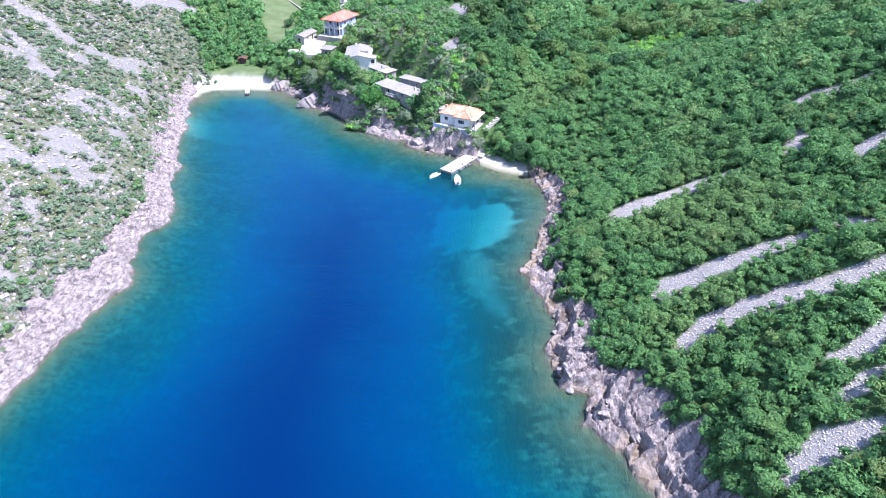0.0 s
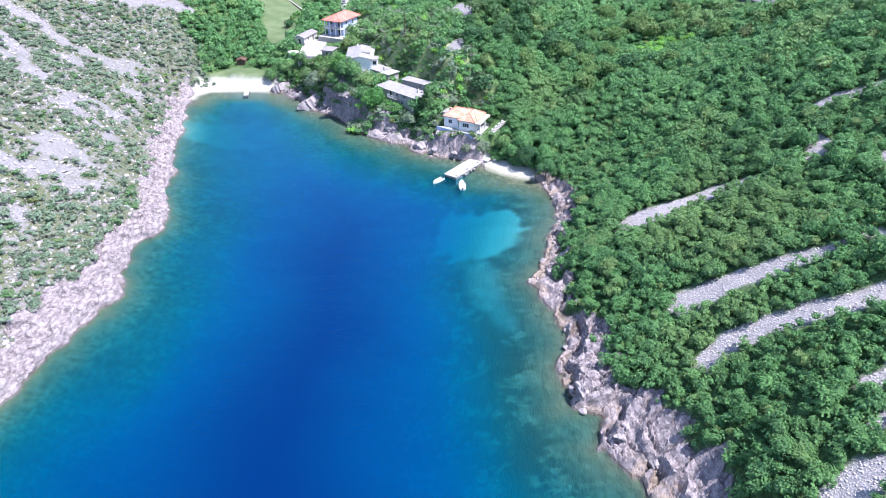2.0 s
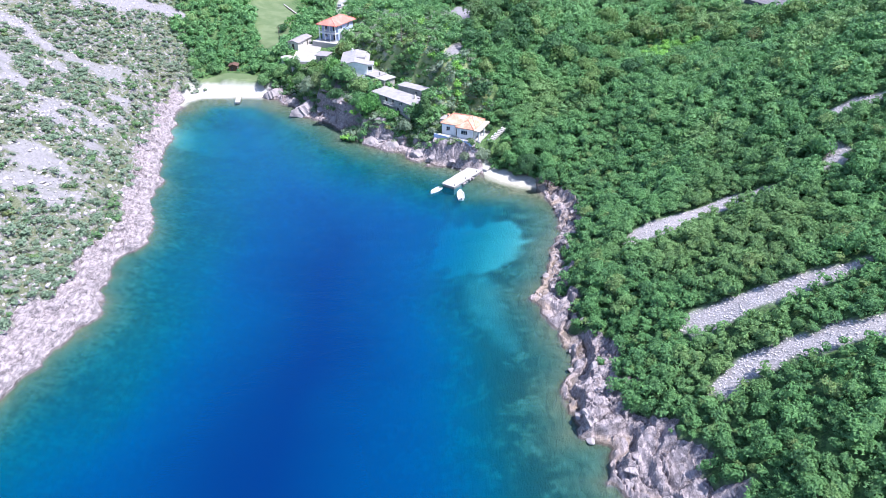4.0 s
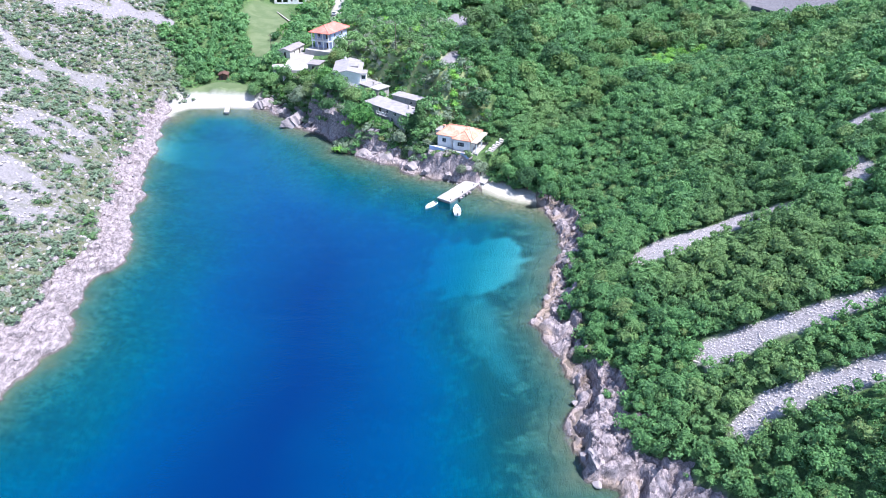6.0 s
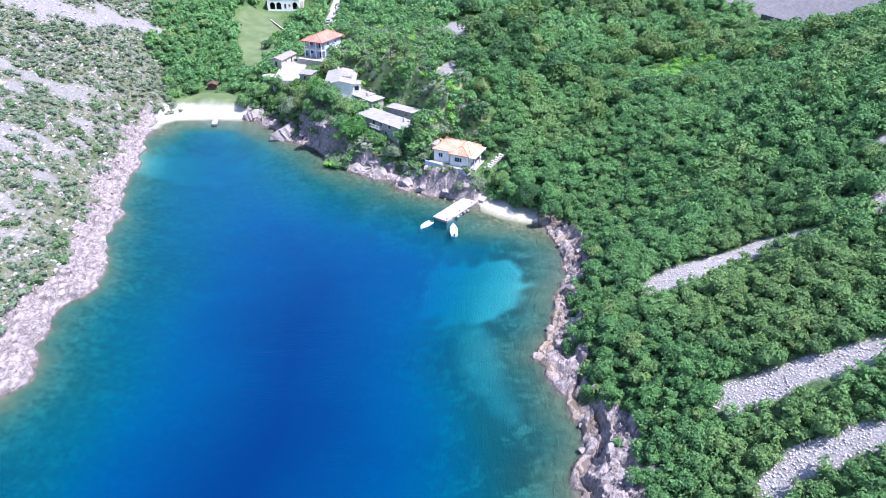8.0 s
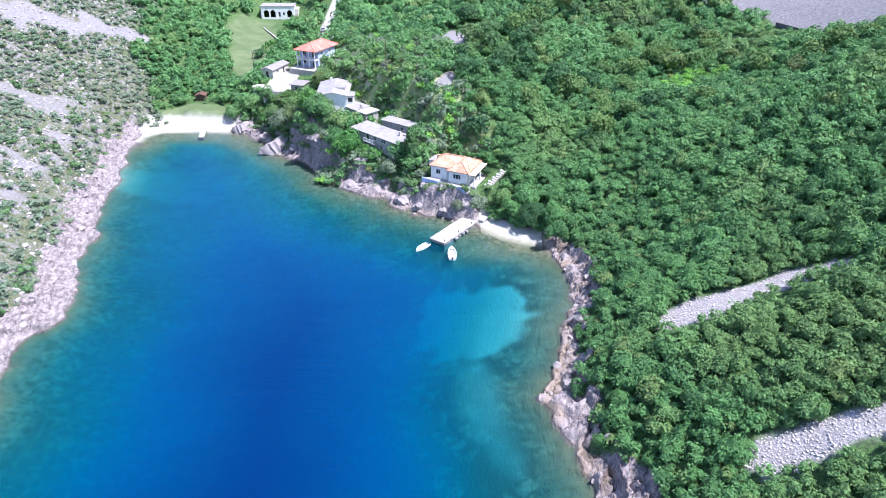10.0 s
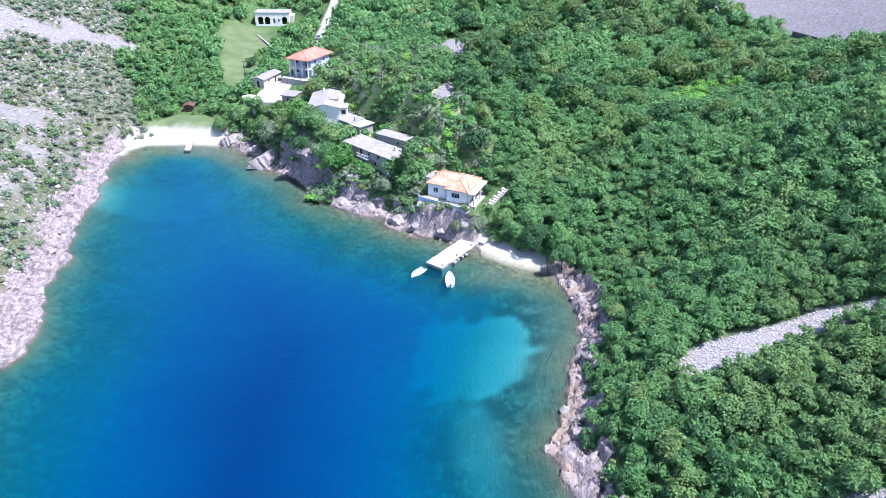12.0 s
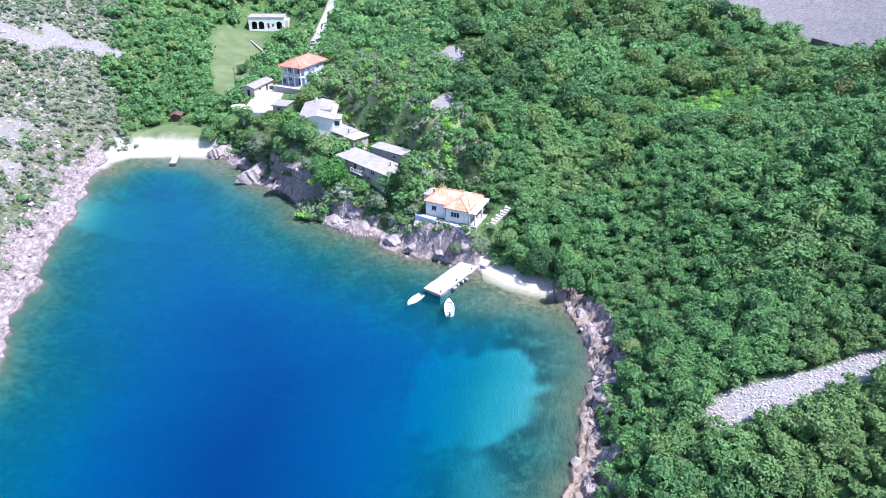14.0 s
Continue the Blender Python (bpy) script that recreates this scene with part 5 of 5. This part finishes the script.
fill_r = rng.uniform(0.65, 1.25, len(fill_x))
stuff("undergrowth", SHRUB_KINDS, tree_top(fill_x, fill_y, fill_r * 1.9), fill_r, rng.uniform(0.8, 1.3, len(fill_x)), LEAF, "low green undergrowth between the trees", "shrub")


def limb_mesh(name):
    """A short tapered trunk that forks into limbs."""
    bm = bmesh.new()

    def tube(a, b, ra, rb):
        a, b = Vector(a), Vector(b)
        turn = (b - a).to_track_quat("Z", "Y").to_matrix().to_4x4()
        bmesh.ops.create_cone(bm, cap_ends=True, segments=6, radius1=ra, radius2=rb, depth=(b - a).length, matrix=Matrix.Translation((a + b) / 2) @ turn)
    tube((0, 0, -0.9), (0.04, 0.03, -0.25), 0.075, 0.055)
    for k in range(4):
        a = k * 1.6 + 0.4
        tube((0.04, 0.03, -0.3), (0.4 * math.cos(a), 0.4 * math.sin(a), 0.25 + 0.1 * (k % 2)), 0.045, 0.015)
    me = bpy.data.meshes.new(name)
    bm.to_mesh(me)
    bm.free()
    me.materials.append(BARK)
    return me


TRUNK = limb_mesh("trunk")


def tree(place, r, tall, mesh, label, group="", material=None):
    root = new("tree")
    root.matrix_world = Matrix.Translation(place) @ pose(0, 0, 0, 0, 0, rng.uniform(0, 360)) @ Matrix.Diagonal((r, r, r * tall, 1))
    new("trunk", TRUNK).parent = root
    new("crown", mesh).parent = root
    return tagged(root, label, "tree", group)


CROWN_MESHES = [mesh_from("crown", co, tri, LEAF) for co, tri in NEAR_KINDS]
tops = tree_top(x, y, r)
for k in order:
    tree(tops[k], r[k], rng.uniform(0.85, 1.25), CROWN_MESHES[k % 7], "dense green broadleaf tree rooted in the limestone slope", "trees above the shore")

# woods round the valley and on the hills behind
x, y = scatter(-112, 165, 196, 300, 3.3)
far_x, far_y = scatter(-150, 190, 300, 470, 4.6)
x, y = np.concatenate([x, far_x]), np.concatenate([y, far_y])
ok = woods_here(x, y) & ((y > 232) | (x < 14)) & ((x < 30) | (x < 0.5 * y + 36)) & (shore_gap(x, y) > 5)
ok &= (value_noise(x, y, 9, 121) > -0.55) | (x > 10) | (x < -60)
ok &= (meadow_mask(x, y) < 0.4) | (rng.random(len(x)) < 0.38)
x, y = x[ok], y[ok]
r = rng.uniform(1.5, 2.7, len(x)) * (1 + 0.3 * value_noise(x, y, 18, 122)) * np.where(y > 300, 1.35, 1.0)
r = np.where((y < 240) & (x > -50) & (x < 14), r * 0.85, r)
for name, kinds, on in (("valley_woodland", FAR_KINDS, y < 262), ("far_woodland", DISTANT_KINDS, y >= 262)):
    stuff(name, kinds, tree_top(x[on], y[on], r[on]), r[on], rng.uniform(0.85, 1.3, on.sum()), LEAF, "green broadleaf trees filling the valley and the hills behind", "woodland")

# old dark trees in the hollow above
x, y = scatter(8, 125, 208, 330, 6.5)
ok = woods_here(x, y) & (rng.random(len(x)) < 0.46) & (x < 0.45 * y + 34)
x, y = x[ok], y[ok]
ok = (np.hypot((x - 71) / 11, (y - 222) / 9) > 1) & (near_path(x, y, HILL_ROAD, 30.0) < 0.3)
x, y = x[ok], y[ok]
r = rng.uniform(2.4, 4.4, len(x))
olive = (value_noise(x, y, 30, 114) + 0.7 * rng.random(len(x))) > 0.35
for leaf, on, label in ((LEAF_DARK, ~olive, "tall dark green trees standing out of the scrub"), (LEAF_OLIVE, olive, "tall olive-brown trees standing out of the scrub")):
    stuff("old_trees", NEAR_KINDS, tree_top(x[on], y[on], r[on] * 1.3), r[on], rng.uniform(0.9, 1.2, on.sum()), leaf, label, "woodland")

# low scrub round the houses, in the garden of the arcade and along the wood's edge
x, y = scatter(-68, 34, 176, 266, 1.75)
gar_x, gar_y = scatter(-90, -60, 318, 362, 2.4)
edge_x, edge_y = scatter(20, 60, 50, 176, 1.6)
strip = (rock_mask(edge_x, edge_y) > 0.05) & (rock_mask(edge_x, edge_y) < 0.75) & (shore_gap(edge_x, edge_y) > 3.5)
x, y = np.concatenate([x, gar_x, edge_x[strip]]), np.concatenate([y, gar_y, edge_y[strip]])
ok = (shore_gap(x, y) > 2.8) & ~built_on(x, y, 0.6) & (rock_mask(x, y) < 0.8) & (stone_mask(x, y) < 0.3) & (lawn_mask(x, y) < 0.2) & (near_path(x, y, TRACK, 5) < 0.3)
ok &= (rng.random(len(x)) < 0.75 + 0.5 * fractal(x, y, 8, 151, 2)) & ((beach_mask(x, y) < 0.3) | (shore_gap(x, y) > 6))
x, y = x[ok], y[ok]
r = 0.45 + 1.1 * rng.random(len(x)) ** 1.6
stuff("scrub", SHRUB_KINDS, tree_top(x, y, r * 0.4), r, rng.uniform(0.7, 1.1, len(x)), LEAF, "low green scrub between rocks, walls and gardens", "shrub")

bank_x, bank_y = scatter(-64, 14, 182, 246, 1.2)
gap = shore_gap(bank_x, bank_y)
ok = (gap > 1.6) & (gap < 12) & (rng.random(len(gap)) < smooth(1.2, 5.0, gap) * 0.95) & ~built_on(bank_x, bank_y, 0.3) & (beach_mask(bank_x, bank_y) < 0.3)
ok &= (box_mask(bank_x, bank_y, -44, -30, 198, 234, 1) < 0.5) | (gap > 3)
bank_x, bank_y = bank_x[ok], bank_y[ok]
bank_r = rng.uniform(0.6, 1.6, len(bank_x))
grey = rng.random(len(bank_x)) < 0.45
for leaf, on, label in ((LEAF_GREY, grey, "grey-green bushes clinging to the rocky bank"), (LEAF_SOFT, ~grey, "soft green bushes clinging to the rocky bank")):
    stuff("bank_bushes", SHRUB_KINDS, tree_top(bank_x[on], bank_y[on], bank_r[on] * 0.6), bank_r[on], rng.uniform(0.7, 1.1, on.sum()), leaf, label, "shrub")

# low bushes all over the dry meadow behind the houses
x, y = scatter(-52, 14, 200, 306, 1.3)
hill = (x > -34) & (x < 8) & (y > 204) & (y < 254)
ok = ((meadow_mask(x, y) > 0.04) | hill) & ~built_on(x, y, 1.0) & (stone_mask(x, y) < 0.3) & (near_path(x, y, TRACK, 5) < 0.3) & (rng.random(len(x)) < 0.8 + 0.4 * fractal(x, y, 6, 152, 2))
x, y = x[ok], y[ok]
r = 0.7 + 1.3 * rng.random(len(x)) ** 1.7
pick, lime = rng.random(len(x)) < 0.6, rng.random(len(x)) < 0.16
for leaf, on, label in ((LEAF, pick & ~lime, "low green bushes on the dry meadow behind the houses"), (LEAF_LIME, pick & lime, "low yellow-green bushes on the dry meadow behind the houses"), (LEAF_GREY, ~pick, "low grey-green bushes on the dry meadow behind the houses")):
    stuff("meadow_bushes", SHRUB_KINDS, tree_top(x[on], y[on], r[on] * 0.9), r[on], rng.uniform(0.8, 1.2, on.sum()), leaf, label, "shrub")

# trees that stand out round the houses: place, height of the crown's middle, radius
MARKED = [(-25.3, 209.4, 8.5, 4.1, LEAF_BRIGHT), (-35.6, 224.4, 13.6, 3.9, LEAF), (-39.6, 228.0, 14.2, 3.9, LEAF_BRIGHT), (-11.4, 205.0, 10.2, 2.9, LEAF), (-29.2, 219.8, 12.4, 3.3, LEAF),
          (-10.6, 203.2, 7.4, 2.4, LEAF_DARK), (-13.9, 202, 5.2, 2.6, LEAF_GREY), (-50.6, 235.5, 8, 3.3, LEAF_GREY), (-67, 254.5, 7, 3.4, LEAF), (-70, 250.5, 4.6, 2.6, LEAF),
          (-38.9, 245, 16.5, 2.8, LEAF_BRIGHT), (11.2, 195.8, 9, 1.5, LEAF_DARK), (9.4, 186.6, 4.6, 2.4, LEAF_GREY), (4.0, 186.0, 3.6, 1.7, LEAF_GREY), (19.6, 185.3, 7, 3.6, LEAF), (25.5, 177, 6.5, 3.4, LEAF),
          (15.2, 187, 6, 2.5, LEAF), (-56.7, 247.5, 11, 2.8, LEAF), (-47, 240.5, 11, 2.4, LEAF), (-63, 250, 8, 2.8, LEAF), (-73.6, 300, 11.5, 2.2, LEAF_DARK), (-66, 322, 13.5, 2.8, LEAF), (-63, 312, 13, 3.0, LEAF),
          (-41.5, 224.5, 11.5, 2.7, LEAF), (-37.4, 218.6, 10.6, 2.5, LEAF_DARK), (-45, 230, 11, 2.7, LEAF_SOFT), (-29.8, 212.6, 9, 2.6, LEAF), (-54, 240, 8.5, 2.8, LEAF_SOFT),
          (16.8, 182.6, 5.4, 2.8, LEAF), (21.6, 179.6, 5.6, 3.0, LEAF_DARK), (26.2, 172, 5.4, 2.6, LEAF)]
for px, py, pz, pr, leaf in MARKED:
    co, tri = crown(1100, 0.075, 11)
    tree((px, py, max(pz - 0.45 * pr, float(land(px, py)) + 0.5 * pr)), pr, 1.15, mesh_from("crown", co, tri, leaf), "full round broadleaf tree beside the houses", "trees round the houses")
co, tri = crown(1000, 0.09, 9, tall=True)
tree((-8.2, 202.0, float(land(-8.2, 202.0)) + 1.2), 3.0, 0.95, mesh_from("crown", co, tri, LEAF_DARK), "dark pointed conifer between two houses", "trees round the houses")

# bushes before the stone house, in front of the terrace, beside the lawn and round the garden wall
along = rng.uniform(-8, 9, 34)
off = rng.uniform(-6.2, -3.9, 34)
x = np.concatenate([-17.1 + 0.743 * along + 0.669 * off, rng.uniform(-60, -47, 30), rng.uniform(-75, -68, 26), rng.uniform(-76, -68, 22), rng.uniform(-66, -62, 8)])
y = np.concatenate([211.4 - 0.669 * along + 0.743 * off, rng.uniform(243.5, 247.2, 30), rng.uniform(300, 324, 26), rng.uniform(345, 366, 22), rng.uniform(250, 262, 8)])
r = rng.uniform(0.7, 1.5, len(x))
stuff("garden_bushes", SHRUB_KINDS, tree_top(x, y, r), r, rng.uniform(0.9, 1.4, len(x)), LEAF_BRIGHT, "fresh green garden bushes by terrace, lawn and garden wall", "shrub")

# the same woods and shrubs go on towards the open sea
x, y = scatter(36, 105, -45, 44, 3.8)
ok = shore_gap(x, y) > 9
x, y = x[ok], y[ok]
r = rng.uniform(1.6, 2.6, len(x))
stuff("far_woodland", DISTANT_KINDS, tree_top(x, y, r), r, rng.uniform(0.85, 1.3, len(x)), LEAF, "green broadleaf woods along the outer shore", "woodland")

# grey-green shrubs of the western hill
x, y = scatter(-165, -66, 60, 330, 1.5)
cover = west_side(x, y) * (x < -50)
thick = 0.82 + 0.6 * fractal(x, y, 9, 131, 3) + 0.25 * smooth(215, 260, y)
ok = (cover > 0.35) & (rng.random(len(x)) < thick) & (stone_mask(x, y) < 0.3) & (rock_mask(x, y) < 0.5) & (shore_gap(x, y) > 4) & (lawn_mask(x, y) < 0.2)
ok &= x > -92 - 0.42 * (y - 40)
x, y = x[ok], y[ok]
r = 0.5 + 1.3 * rng.random(len(x)) ** 1.9
fresh = rng.random(len(x)) < 0.14 + 0.25 * value_noise(x, y, 14, 132)
for leaf, on, label in ((LEAF_GREY, ~fresh, "scattered grey-green shrubs on pale karst"), (LEAF_SOFT, fresh, "scattered fresh green shrubs on pale karst")):
    stuff("hillside_shrubs", SHRUB_KINDS, tree_top(x[on], y[on], r[on] * 0.5), r[on], rng.uniform(0.5, 0.85, on.sum()), leaf, label, "shrub")


def boulder(level, cuts=14):
    """A broken block of stone about 1 m across."""
    co, tri = level
    n = unit(rng.normal(size=(cuts, 3)))
    gap = rng.uniform(0.62, 1.0, cuts)
    dot = co @ n.T
    reach = np.min(np.where(dot > 0.05, gap / np.maximum(dot, 0.05), 9), 1)
    return co * np.minimum(reach, 1.6)[:, None] * 0.5 * rng.uniform(0.6, 1.25, 3), tri


PEBBLES = [boulder(BALL_1, 9) for _ in range(8)]
x, y = scatter(-160, -70, 66, 300, 1.05)
ok = (west_side(x, y) > 0.5) & (rng.random(len(x)) < 0.55 + 0.5 * fractal(x, y, 9, 141, 3)) & (rock_mask(x, y) < 0.6) & (shore_gap(x, y) > 5) & (x > -92 - 0.42 * (y - 40))
x, y = x[ok], y[ok]
r = 0.32 + 0.85 * rng.random(len(x)) ** 2.4
stuff("limestone_outcrops", PEBBLES, np.stack([x, y, land(x, y) + 0.05 * r], -1), r, rng.uniform(0.5, 1.1, len(x)), KARST_STONE, "pale weathered limestone outcrops between shrubs", "rock")

x, y = scatter(34, 96, 52, 150, 0.35)
ok = stone_mask(x, y) > 0.45
x, y = x[ok], y[ok]
r = 0.17 + 0.26 * rng.random(len(x)) ** 2.4
stuff("scree", [boulder(ball(1), 7) for _ in range(5)], np.stack([x, y, land(x, y)], -1), r, rng.uniform(0.5, 0.9, len(x)), SCREE, "loose pale stones lying in strips down the slope", "scree")

# broken rocks along the water
ROCK_MESHES = [mesh_from("boulder", *boulder(BALL_3, 11), STONE) for _ in range(8)]
CRAG_MESHES = []
for _ in range(5):
    co, tri = boulder(ball(4), 16)
    u, v = co[:, 0] + 0.6 * co[:, 2] + 9 * rng.random(), co[:, 1] - 0.5 * co[:, 2] + 9 * rng.random()
    co = co * (1 + 0.16 * fractal(u, v, 0.3, 181, 3) + 0.3 * ridges(u, v, 0.35, 182) * 0.5)[:, None]
    CRAG_MESHES.append(mesh_from("boulder", co, tri, STONE))
count = 0
for shore, a, b in ((WEST_SHORE, 3, 18), (NORTH_SHORE, 2, 14), (EAST_SHORE, 0, 15)):
    for p, q in zip(shore[a:b], shore[a + 1:b + 1]):
        length = math.dist(p, q)
        for _ in range(int(length / (5.0 if shore is WEST_SHORE else 0.85 if shore is NORTH_SHORE else 2.6))):
            t, off = rng.random(), rng.uniform(0.5, 6.0 if shore is NORTH_SHORE else 5.0)
            bx, by = p[0] + (q[0] - p[0]) * t, p[1] + (q[1] - p[1]) * t
            nx, ny = (q[1] - p[1]) / length, -(q[0] - p[0]) / length
            bx, by = bx - nx * off, by - ny * off
            if beach_mask(bx, by) > 0.3 or count > 285:
                continue
            s = 0.6 + (2.3 if shore is NORTH_SHORE else 1.7) * rng.random() ** 2
            rock = new("boulder", (CRAG_MESHES if s > 1.3 else ROCK_MESHES)[count % 5])
            rock.matrix_world = pose(bx, by, float(land(bx, by)) - 0.12 * s, rng.uniform(-25, 25), rng.uniform(-25, 25), rng.uniform(0, 360)) @ Matrix.Diagonal((s * 1.3, s, s * 0.8, 1))
            tagged(rock, "broken pinkish grey limestone boulder at the waterline", "rock", "rocks along the shore")
            count += 1

for bx, by, bz, w, d, h, turn in ((-50, 228.5, 1.6, 7, 5, 5, 20), (-24.5, 203.8, 0.5, 8, 4, 2.4, -35), (-18, 200, 0.8, 5, 3.4, 3, -30), (-9.8, 193.5, 1.2, 5, 3.6, 3.4, 10), (-5.6, 190, 0.9, 4.2, 3, 3, -20), (-65, 244.5, 1.4, 5, 4, 3.6, 0)):
    rock = new("boulder", CRAG_MESHES[count % 5])
    rock.matrix_world = pose(bx, by, bz, 8, -6, turn) @ Matrix.Diagonal((w, d, h, 1))
    tagged(rock, "large pale limestone outcrop in the bank", "rock", "rocks along the shore")
    count += 1
